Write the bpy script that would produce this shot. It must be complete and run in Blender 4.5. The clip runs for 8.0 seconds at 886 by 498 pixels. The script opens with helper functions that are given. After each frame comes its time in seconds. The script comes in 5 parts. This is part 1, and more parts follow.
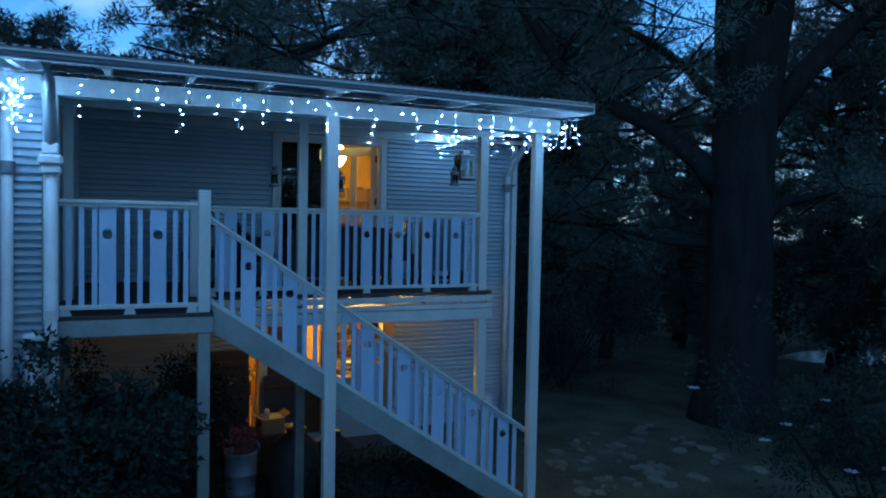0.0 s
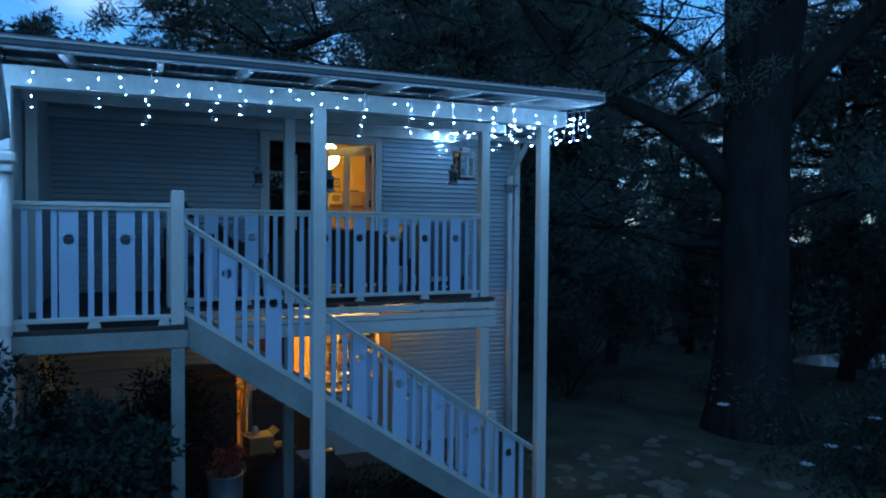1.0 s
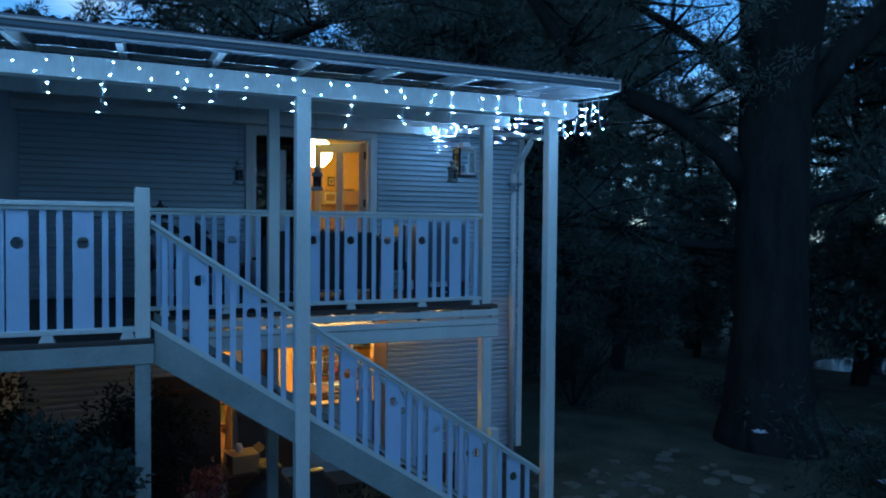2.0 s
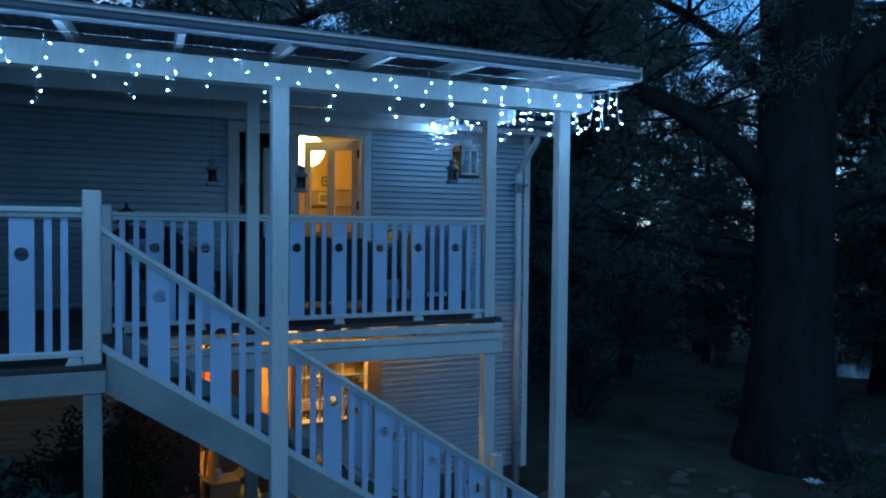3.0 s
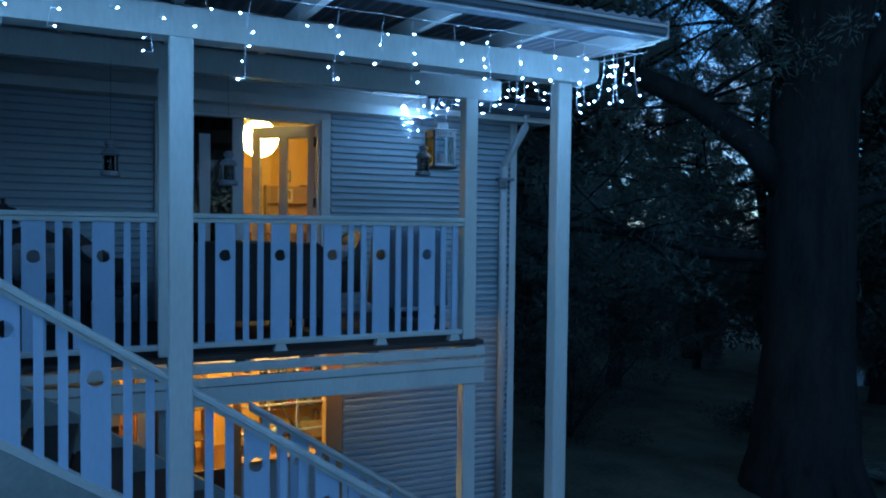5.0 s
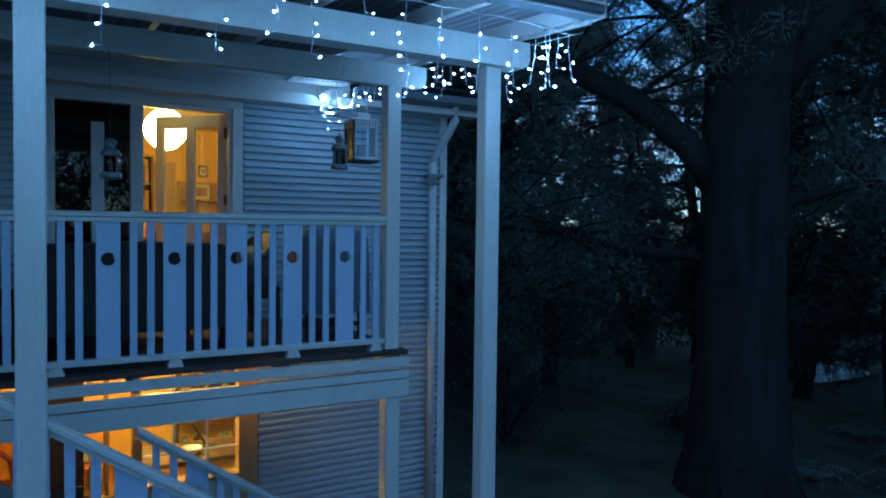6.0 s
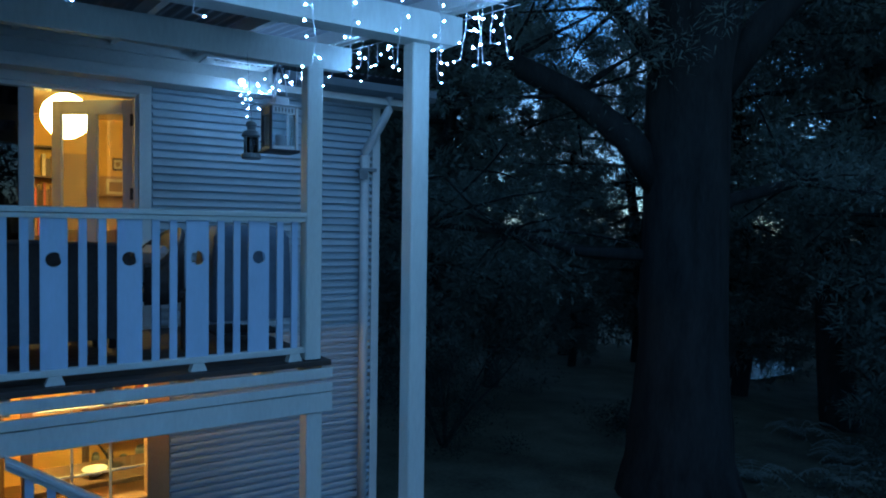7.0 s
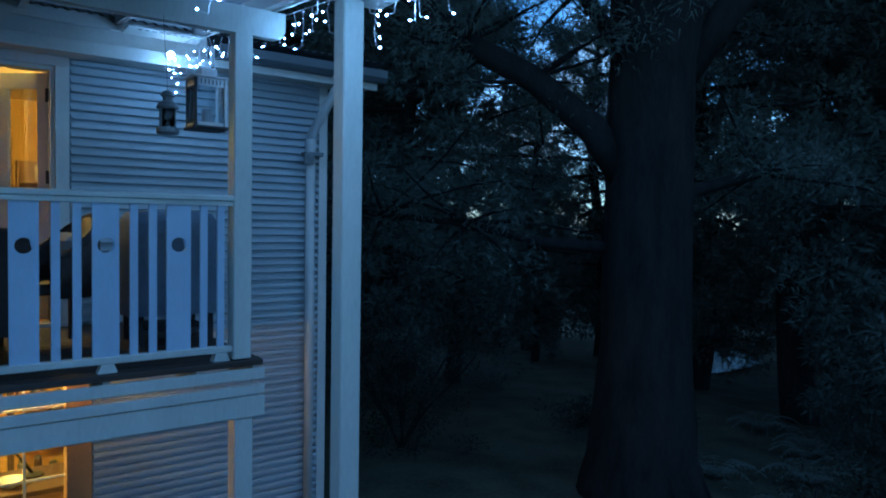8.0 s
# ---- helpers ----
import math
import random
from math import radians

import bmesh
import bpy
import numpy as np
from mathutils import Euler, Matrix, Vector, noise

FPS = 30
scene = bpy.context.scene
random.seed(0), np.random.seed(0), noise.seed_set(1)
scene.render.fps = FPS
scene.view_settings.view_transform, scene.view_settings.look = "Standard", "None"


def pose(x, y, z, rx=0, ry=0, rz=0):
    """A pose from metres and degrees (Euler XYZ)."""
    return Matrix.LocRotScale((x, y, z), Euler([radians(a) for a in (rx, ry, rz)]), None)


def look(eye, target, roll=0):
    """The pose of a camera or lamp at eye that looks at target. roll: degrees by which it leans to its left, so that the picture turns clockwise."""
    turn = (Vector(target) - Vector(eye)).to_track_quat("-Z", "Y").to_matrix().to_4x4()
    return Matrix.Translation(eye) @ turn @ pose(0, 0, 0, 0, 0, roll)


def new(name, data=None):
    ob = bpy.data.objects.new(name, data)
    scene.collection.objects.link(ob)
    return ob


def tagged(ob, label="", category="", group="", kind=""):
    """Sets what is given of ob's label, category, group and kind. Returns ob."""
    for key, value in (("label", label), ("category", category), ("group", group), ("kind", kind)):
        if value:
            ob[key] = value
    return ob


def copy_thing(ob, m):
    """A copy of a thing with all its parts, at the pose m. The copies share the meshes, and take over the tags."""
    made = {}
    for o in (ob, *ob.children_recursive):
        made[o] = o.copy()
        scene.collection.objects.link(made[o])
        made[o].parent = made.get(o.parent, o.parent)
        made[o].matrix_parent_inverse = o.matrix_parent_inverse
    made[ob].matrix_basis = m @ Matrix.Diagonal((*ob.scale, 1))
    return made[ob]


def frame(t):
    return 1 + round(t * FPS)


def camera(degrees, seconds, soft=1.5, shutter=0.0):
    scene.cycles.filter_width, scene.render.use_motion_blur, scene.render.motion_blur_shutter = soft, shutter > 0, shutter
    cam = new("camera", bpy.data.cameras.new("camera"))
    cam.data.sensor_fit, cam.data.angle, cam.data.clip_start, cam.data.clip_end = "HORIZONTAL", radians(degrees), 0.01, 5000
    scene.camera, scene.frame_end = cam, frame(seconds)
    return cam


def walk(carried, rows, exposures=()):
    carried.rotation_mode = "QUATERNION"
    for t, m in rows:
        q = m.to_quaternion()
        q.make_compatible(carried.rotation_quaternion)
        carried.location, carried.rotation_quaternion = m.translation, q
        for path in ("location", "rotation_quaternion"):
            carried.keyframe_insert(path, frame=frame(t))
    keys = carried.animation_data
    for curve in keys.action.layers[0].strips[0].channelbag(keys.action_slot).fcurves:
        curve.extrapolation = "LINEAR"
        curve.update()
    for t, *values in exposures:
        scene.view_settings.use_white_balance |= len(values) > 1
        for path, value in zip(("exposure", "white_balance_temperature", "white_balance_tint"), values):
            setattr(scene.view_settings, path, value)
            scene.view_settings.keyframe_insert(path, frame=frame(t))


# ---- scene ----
EXPOSURE, KELVIN, TINT = 0.94, 5260, 3
cam = camera(65.0, 8.0, soft=2.0)
PATH = [
    (0, (-0.180, -0.588, 3.487), (0.599, 1.252, 3.415), 1.1),
    (0.5, (-0.069, -0.319, 3.452), (0.711, 1.522, 3.391), 0.6),
    (1, (0.072, -0.052, 3.447), (0.849, 1.79, 3.391), 0.5),
    (1.5, (0.2, 0.213, 3.438), (0.976, 2.055, 3.383), 0.5),
    (3, (0.644, 1.131, 3.527), (1.41, 2.978, 3.469), 0.6),
    (3.5, (0.789, 1.412, 3.523), (1.554, 3.259, 3.464), 0.7),
    (4, (0.947, 1.71, 3.542), (1.707, 3.559, 3.482), 0.7),
    (5.5, (1.370, 2.470, 3.560), (2.253, 4.264, 3.498), 0.7),
    (6, (1.534, 2.637, 3.564), (2.507, 4.383, 3.502), 0.7),
    (6.5, (1.696, 2.801, 3.571), (2.742, 4.505, 3.511), 0.8),
    (7, (1.859, 2.975, 3.552), (2.968, 4.639, 3.490), 0.8),
    (7.5, (2.020, 3.118, 3.523), (3.174, 4.750, 3.457), 0.9),
    (8, (2.198, 3.240, 3.492), (3.387, 4.847, 3.418), 0.9),
]
walk(cam, [(t, look(eye, target, roll)) for t, eye, target, roll in PATH], exposures=[(0, EXPOSURE, KELVIN, TINT), (8, EXPOSURE, KELVIN, TINT)])

# ---- dusk sky: the sun is just under the horizon behind the camera's left shoulder ----
world = bpy.data.worlds.new("dusk")
scene.world = world
world.use_nodes = True
wn = world.node_tree
sky = wn.nodes.new("ShaderNodeTexSky")
sky.sky_type, sky.sun_disc = "NISHITA", False
sky.sun_elevation, sky.sun_rotation = radians(12.0), radians(215)
sky.dust_density, sky.ozone_density = 0.0, 5.5
wn.nodes["Background"].inputs["Strength"].default_value = 0.112
# thin pale evening cloud, all over the sky
cloud_co, cloud_map, cloud_noise = wn.nodes.new("ShaderNodeTexCoord"), wn.nodes.new("ShaderNodeMapping"), wn.nodes.new("ShaderNodeTexNoise")
cloud_map.inputs["Scale"].default_value = (1, 1, 2.2)
cloud_noise.inputs["Scale"].default_value, cloud_noise.inputs["Detail"].default_value = 5.0, 6
cloud_range, cloud_mix = wn.nodes.new("ShaderNodeMapRange"), wn.nodes.new("ShaderNodeMix")
cloud_range.inputs["From Min"].default_value, cloud_range.inputs["From Max"].default_value = 0.46, 0.70
cloud_range.inputs["To Max"].default_value = 0.75
cloud_mix.data_type = "RGBA"
cloud_mix.inputs["B"].default_value = (3.8, 4.8, 5.8, 1)
wn.links.new(cloud_co.outputs["Generated"], cloud_map.inputs["Vector"])
wn.links.new(cloud_map.outputs["Vector"], cloud_noise.inputs["Vector"])
wn.links.new(cloud_noise.outputs["Fac"], cloud_range.inputs["Value"])
wn.links.new(cloud_range.outputs["Result"], cloud_mix.inputs["Factor"])
wn.links.new(sky.outputs["Color"], cloud_mix.inputs["A"])
wn.links.new(cloud_mix.outputs["Result"], wn.nodes["Background"].inputs["Color"])


# ---- materials ----
def material(name, color, rough=0.6, metal=0.0, var=0.15, scale=6.0, bump=0.15, fine=120.0, rand=0.0, stretch=(1, 1, 1), spec=0.4):
    m = bpy.data.materials.new(name)
    m.use_nodes = True
    n, l = m.node_tree.nodes, m.node_tree.links
    b = n["Principled BSDF"]
    b.inputs["Metallic"].default_value = metal
    b.inputs["Specular IOR Level"].default_value = spec
    co = n.new("ShaderNodeTexCoord")
    mp = n.new("ShaderNodeMapping")
    mp.inputs["Scale"].default_value = stretch
    geo = n.new("ShaderNodeNewGeometry")
    l.new(geo.outputs["Position"], mp.inputs["Vector"])
    big, small = n.new("ShaderNodeTexNoise"), n.new("ShaderNodeTexNoise")
    big.inputs["Scale"].default_value, big.inputs["Detail"].default_value = scale, 5
    small.inputs["Scale"].default_value, small.inputs["Detail"].default_value = fine, 3
    for t in (big, small):
        l.new(mp.outputs["Vector"], t.inputs["Vector"])
    mix = n.new("ShaderNodeMix")
    mix.data_type = "RGBA"
    lo = [c * (1 - var) for c in color]
    hi = [min(1, c * (1 + var * 0.6)) for c in color]
    mix.inputs["A"].default_value, mix.inputs["B"].default_value = (*lo, 1), (*hi, 1)
    ramp = n.new("ShaderNodeMapRange")
    ramp.inputs["From Min"].default_value, ramp.inputs["From Max"].default_value = 0.32, 0.68
    add = n.new("ShaderNodeMath")
    add.operation = "MULTIPLY_ADD"
    add.inputs[1].default_value = 0.35
    l.new(small.outputs["Fac"], add.inputs[0])
    sub = n.new("ShaderNodeMath")
    sub.operation = "MULTIPLY"
    sub.inputs[1].default_value = 0.65
    l.new(big.outputs["Fac"], sub.inputs[0])
    l.new(sub.outputs[0], add.inputs[2])
    l.new(add.outputs[0], ramp.inputs["Value"])
    l.new(ramp.outputs["Result"], mix.inputs["Factor"])
    last = mix.outputs["Result"]
    if rand:
        info, hsv = n.new("ShaderNodeObjectInfo"), n.new("ShaderNodeHueSaturation")
        rr = n.new("ShaderNodeMapRange")
        rr.inputs["To Min"].default_value, rr.inputs["To Max"].default_value = 1 - rand, 1 + rand
        l.new(info.outputs["Random"], rr.inputs["Value"])
        l.new(rr.outputs["Result"], hsv.inputs["Value"])
        l.new(last, hsv.inputs["Color"])
        last = hsv.outputs["Color"]
    l.new(last, b.inputs["Base Color"])
    rm = n.new("ShaderNodeMapRange")
    rm.inputs["To Min"].default_value, rm.inputs["To Max"].default_value = max(0.03, rough - 0.12), min(1, rough + 0.12)
    l.new(big.outputs["Fac"], rm.inputs["Value"])
    l.new(rm.outputs["Result"], b.inputs["Roughness"])
    if bump:
        bp = n.new("ShaderNodeBump")
        bp.inputs["Strength"].default_value, bp.inputs["Distance"].default_value = bump, 0.006
        l.new(add.outputs[0], bp.inputs["Height"])
        l.new(bp.outputs["Normal"], b.inputs["Normal"])
    return m


def glow(name, color, strength):
    m = bpy.data.materials.new(name)
    m.use_nodes = True
    n, l = m.node_tree.nodes, m.node_tree.links
    e = n.new("ShaderNodeEmission")
    e.inputs["Color"].default_value, e.inputs["Strength"].default_value = (*color, 1), strength
    l.new(e.outputs[0], n["Material Output"].inputs["Surface"])
    return m


def glass_material(name, tint=(0.9, 0.95, 1.0), rough=0.02):
    m = bpy.data.materials.new(name)
    m.use_nodes = True
    n, l = m.node_tree.nodes, m.node_tree.links
    mix, clear, gloss, fr = n.new("ShaderNodeMixShader"), n.new("ShaderNodeBsdfTransparent"), n.new("ShaderNodeBsdfGlossy"), n.new("ShaderNodeFresnel")
    clear.inputs["Color"].default_value = (*tint, 1)
    gloss.inputs["Roughness"].default_value = rough
    fr.inputs["IOR"].default_value = 1.6
    l.new(fr.outputs[0], mix.inputs[0])
    l.new(clear.outputs[0], mix.inputs[1])
    l.new(gloss.outputs[0], mix.inputs[2])
    l.new(mix.outputs[0], n["Material Output"].inputs["Surface"])
    return m


def translucent_material(name, color, through_color):
    m = bpy.data.materials.new(name)
    m.use_nodes = True
    n, l = m.node_tree.nodes, m.node_tree.links
    mix, tr, b = n.new("ShaderNodeMixShader"), n.new("ShaderNodeBsdfTranslucent"), n["Principled BSDF"]
    tr.inputs["Color"].default_value = (*through_color, 1)
    noise_t = n.new("ShaderNodeTexNoise")
    noise_t.inputs["Scale"].default_value = 9
    mr = n.new("ShaderNodeMapRange")
    mr.inputs["To Min"].default_value, mr.inputs["To Max"].default_value = 0.75, 0.95
    l.new(noise_t.outputs["Fac"], mr.inputs["Value"])
    l.new(mr.outputs["Result"], mix.inputs[0])
    b.inputs["Base Color"].default_value, b.inputs["Roughness"].default_value = (*color, 1), 0.35
    l.new(b.outputs[0], mix.inputs[1])
    l.new(tr.outputs[0], mix.inputs[2])
    see, clear = n.new("ShaderNodeMixShader"), n.new("ShaderNodeBsdfTransparent")
    see.inputs[0].default_value = 0.55
    l.new(mix.outputs[0], see.inputs[1])
    l.new(clear.outputs[0], see.inputs[2])
    l.new(see.outputs[0], n["Material Output"].inputs["Surface"])
    return m


CREAM = material("cream_paint", (0.53, 0.565, 0.53), 0.5, var=0.16, scale=3, bump=0.2, fine=60, stretch=(1, 1, 0.25))
RAIL = material("rail_paint", (0.50, 0.54, 0.51), 0.45, var=0.14, scale=4, bump=0.15, fine=60)
# stringer paint; on the deck post its darkness stands for shade
STRINGER = material("stringer_and_shaded_post_paint", (0.24, 0.275, 0.26), 0.6, var=0.25, scale=3, bump=0.25, fine=40)
BALUSTER = material("pale_blue_paint", (0.39, 0.50, 0.645), 0.5, var=0.1, scale=5, bump=0.12, fine=60, rand=0.05, stretch=(1, 1, 0.3))
BOARD = material("weatherboard_paint", (0.42, 0.48, 0.52), 0.55, var=0.14, scale=2.5, bump=0.2, fine=50, rand=0.05, stretch=(0.4, 1, 1))
TRIM = material("trim_paint", (0.60, 0.61, 0.58), 0.5, var=0.12, scale=3, bump=0.15, fine=50)
DECKWOOD = material("dark_deck_timber", (0.05, 0.04, 0.034), 0.65, var=0.35, scale=4, bump=0.4, fine=50, rand=0.15, stretch=(0.15, 1, 1))
ROOF = material("roof_steel", (0.10, 0.118, 0.13), 0.5, 0.2, var=0.2, scale=3, bump=0.1)
GUTTER = material("gutter_paint", (0.11, 0.14, 0.17), 0.3, 0.1, var=0.15, scale=3, bump=0.05)
UNDERSIDE = material("rafter_paint", (0.58, 0.59, 0.56), 0.6, var=0.15, scale=3, bump=0.15)
CLEARSHEET = translucent_material("clear_sheet", (0.75, 0.8, 0.85), (0.85, 0.9, 0.95))
DULLPIPE = material("dull_grey_pipe", (0.15, 0.17, 0.18), 0.4, var=0.2, scale=8, bump=0.05)
PIPE = material("pipe_plastic", (0.55, 0.56, 0.54), 0.4, var=0.12, scale=8, bump=0.05)
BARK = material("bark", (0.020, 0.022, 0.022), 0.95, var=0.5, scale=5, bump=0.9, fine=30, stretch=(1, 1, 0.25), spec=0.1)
LEAF = material("dark_needles", (0.085, 0.112, 0.098), 0.85, var=0.4, scale=2, bump=0, spec=0.15)
SHRUBLEAF = material("shrub_leaves", (0.028, 0.040, 0.033), 0.9, var=0.4, scale=3, bump=0, spec=0.05)
GRASS = material("grass_soil", (0.060, 0.070, 0.050), 0.95, var=0.6, scale=1.2, bump=0.8, fine=18, spec=0.1)
STONE = material("mossy_stone", (0.10, 0.11, 0.085), 0.9, var=0.3, scale=4, bump=0.6, fine=40, rand=0.25)
PLASTER = material("yellow_plaster", (0.82, 0.50, 0.085), 0.8, var=0.12, scale=1.5, bump=0.1)
CEILING = material("warm_white_ceiling", (0.76, 0.62, 0.34), 0.8, var=0.08, scale=1.5, bump=0.05)
ROOMFLOOR = material("room_timber_floor", (0.22, 0.12, 0.06), 0.4, var=0.3, scale=4, bump=0.2, stretch=(0.2, 1, 1))
DARKWOOD = material("dark_furniture_wood", (0.09, 0.05, 0.03), 0.45, var=0.35, scale=5, bump=0.2, stretch=(1, 1, 0.2))
DOORPAINT = material("door_paint", (0.50, 0.50, 0.50), 0.4, var=0.08, scale=4, bump=0.08)
JAMBWOOD = material("oiled_jamb_timber", (0.42, 0.25, 0.12), 0.5, var=0.25, scale=6, bump=0.2, stretch=(1, 1, 0.2))
IRON = material("dark_iron", (0.03, 0.03, 0.035), 0.6, 0.15, var=0.3, scale=10, bump=0.1)
PAINTEDTIN = material("white_lantern_tin", (0.66, 0.68, 0.70), 0.4, 0.1, var=0.2, scale=12, bump=0.1)
GREYTIN = material("grey_lantern_tin", (0.17, 0.185, 0.195), 0.45, 0.25, var=0.3, scale=14, bump=0.15)
GALV = material("galvanised_steel", (0.30, 0.33, 0.35), 0.45, 0.3, var=0.25, scale=7, bump=0.1)
CARD = material("brown_cardboard", (0.32, 0.20, 0.10), 0.85, var=0.15, scale=6, bump=0.1)
WICKER = material("dark_wicker", (0.045, 0.04, 0.04), 0.6, var=0.4, scale=30, bump=0.5)
COVER = material("slate_cover_cloth", (0.10, 0.135, 0.185), 0.7, var=0.2, scale=5, bump=0.3, fine=40)
CUSHION = material("pale_cushion_cloth", (0.42, 0.44, 0.46), 0.9, var=0.15, scale=10, bump=0.3)
WIRE = material("clear_wire", (0.55, 0.58, 0.6), 0.3, var=0.1, scale=10, bump=0)
PAPER = material("picture_paper", (0.7, 0.62, 0.45), 0.7, var=0.3, scale=9, bump=0)
FLOWER = material("white_petals", (0.32, 0.35, 0.40), 0.7, var=0.1, scale=10, bump=0)
DRYFLOWER = material("dry_red_flowers", (0.28, 0.10, 0.08), 0.85, var=0.4, scale=20, bump=0)
TERRACOTTA = material("orange_enamel", (0.55, 0.12, 0.04), 0.35, var=0.15, scale=8, bump=0.05)
FOUNDATION = material("dark_base_boards", (0.12, 0.11, 0.10), 0.9, var=0.3, scale=3, bump=0.4)
WATER = material("pond_water", (0.02, 0.03, 0.035), 0.12, var=0.2, scale=2, bump=0.05, fine=20, spec=0.6)
GLASS = glass_material("window_glass", (0.92, 0.95, 0.97))
DARKGLASS = glass_material("dark_pane", (0.10, 0.11, 0.12), 0.01)
BULB = glow("cold_white_led", (0.32, 0.59, 1.0), 400)
SPOT = glow("cold_spot", (0.5, 0.72, 1.0), 18)
GLOBE = glow("warm_paper_globe", (1.0, 0.64, 0.15), 34)
BULKHEAD = glow("warm_bulkhead", (1.0, 0.52, 0.15), 220)
WARMLAMP = glow("warm_lamp", (1.0, 0.62, 0.12), 250)


# ---- building helpers ----
def thing(name, base, label, category, group="", kind=""):
    e = new(name)
    e.location = base
    e.empty_display_size = 0.1
    return tagged(e, label, category, group, kind)


def base_of(ob):
    v = Vector((0, 0, 0))
    while ob:
        v += ob.location
        ob = ob.parent
    return v


def mesh_of(name, bm, mat, smooth=False):
    me = bpy.data.meshes.new(name)
    bmesh.ops.recalc_face_normals(bm, faces=bm.faces)
    bm.to_mesh(me)
    bm.free()
    me.materials.append(mat)
    if smooth:
        for p in me.polygons:
            p.use_smooth = True
    return me


def part(name, bm, mat, parent=None, label="", smooth=False):
    if parent:
        bm.transform(Matrix.Translation(-base_of(parent)))
    ob = new(name, mesh_of(name, bm, mat, smooth))
    ob.parent = parent
    return tagged(ob, label) if label else ob


def piece(name, me, parent, at, rot=None):
    ob = new(name, me)
    ob.parent = parent
    ob.location = Vector(at) - base_of(parent)
    if rot:
        ob.rotation_euler = rot
    return ob


def box(bm, x0, x1, y0, y1, z0, z1, bevel=0.0):
    vs = bmesh.ops.create_cube(bm, size=1.0)["verts"]
    for v in vs:
        v.co = Vector(((x0 + x1) / 2 + v.co.x * (x1 - x0), (y0 + y1) / 2 + v.co.y * (y1 - y0), (z0 + z1) / 2 + v.co.z * (z1 - z0)))
    if bevel:
        es = list({e for v in vs for e in v.link_edges})
        bmesh.ops.bevel(bm, geom=es, offset=bevel, segments=1, affect="EDGES")
    return bm


def boxed(x0, x1, y0, y1, z0, z1, bevel=0.0):
    return box(bmesh.new(), x0, x1, y0, y1, z0, z1, bevel)


def tube(bm, pts, radii, sides=8, cap=True):
    pts = [Vector(p) for p in pts]
    rings = []
    for i, p in enumerate(pts):
        d = (pts[min(i + 1, len(pts) - 1)] - pts[max(i - 1, 0)]).normalized()
        a = d.orthogonal().normalized() if abs(d.z) > 0.95 else d.cross(Vector((0, 0, 1))).normalized()
        b = d.cross(a)
        r = radii[i] if isinstance(radii, (list, tuple)) else radii
        rings.append([bm.verts.new(p + r * (math.cos(k * 2 * math.pi / sides) * a + math.sin(k * 2 * math.pi / sides) * b)) for k in range(sides)])
    for r0, r1 in zip(rings, rings[1:]):
        for k in range(sides):
            bm.faces.new((r0[k], r0[(k + 1) % sides], r1[(k + 1) % sides], r1[k]))
    if cap:
        bm.faces.new(rings[0])
        bm.faces.new(rings[-1])
    return bm


def turned(bm, c, profile, sides=20):
    """A turned body round the upright axis through c: profile of (radius, height)."""
    rings = [[bm.verts.new((c[0] + r * math.cos(k * 2 * math.pi / sides), c[1] + r * math.sin(k * 2 * math.pi / sides), c[2] + z)) for k in range(sides)] for r, z in profile]
    for r0, r1 in zip(rings, rings[1:]):
        for k in range(sides):
            bm.faces.new((r0[k], r0[(k + 1) % sides], r1[(k + 1) % sides], r1[k]))
    bm.faces.new(rings[0])
    bm.faces.new(rings[-1])
    return bm


def prism(bm, outline, y0, y1):
    """An upright plate with an outline of (x, z), from y0 to y1."""
    a = [bm.verts.new((x, y0, z)) for x, z in outline]
    b = [bm.verts.new((x, y1, z)) for x, z in outline]
    bm.faces.new(a)
    bm.faces.new(b)
    n = len(a)
    for k in range(n):
        bm.faces.new((a[k], a[(k + 1) % n], b[(k + 1) % n], b[k]))
    return bm


# ---- ground ----
def ground_height(x, y):
    away = max(0.0, math.hypot(x - 3, y - 8) - 5)
    return 0.1 - 0.075 * min(away, 40) + 0.10 * noise.noise((x * 0.35, y * 0.35, 0)) * min(1, away / 3) + 0.03 * noise.noise((x * 1.7, y * 1.7, 3))


def build_ground():
    bm = bmesh.new()
    xs = [-400, -200, -100, -60, -40] + [-30 + 0.6 * i for i in range(110)] + [40, 60, 100, 200, 400]
    ys = [-400, -200, -100, -50, -30] + [-20 + 0.6 * i for i in range(90)] + [38, 45, 60, 100, 200, 400]
    grid = [[bm.verts.new((x, y, ground_height(x, y))) for x in xs] for y in ys]
    for j in range(len(ys) - 1):
        for i in range(len(xs) - 1):
            bm.faces.new((grid[j][i], grid[j][i + 1], grid[j + 1][i + 1], grid[j + 1][i]))
    tagged(part("ground", bm, GRASS, smooth=True), "dark rough grass and bare soil at dusk", "ground", kind="structure")


build_ground()

# ---- the house ----
WALL, FRONT, DECK = 9.33, 5.97, 7.30
DOOR = (1.50, 2.98, 2.68, 4.64)
LOW = (1.10, 3.07, 0.42, 2.26)
CORNER = 5.28


def wall_core(name, label, cells):
    bm = bmesh.new()
    for c in cells:
        box(bm, *c)
    return tagged(part(name, bm, BOARD), label, "wall", kind="structure")


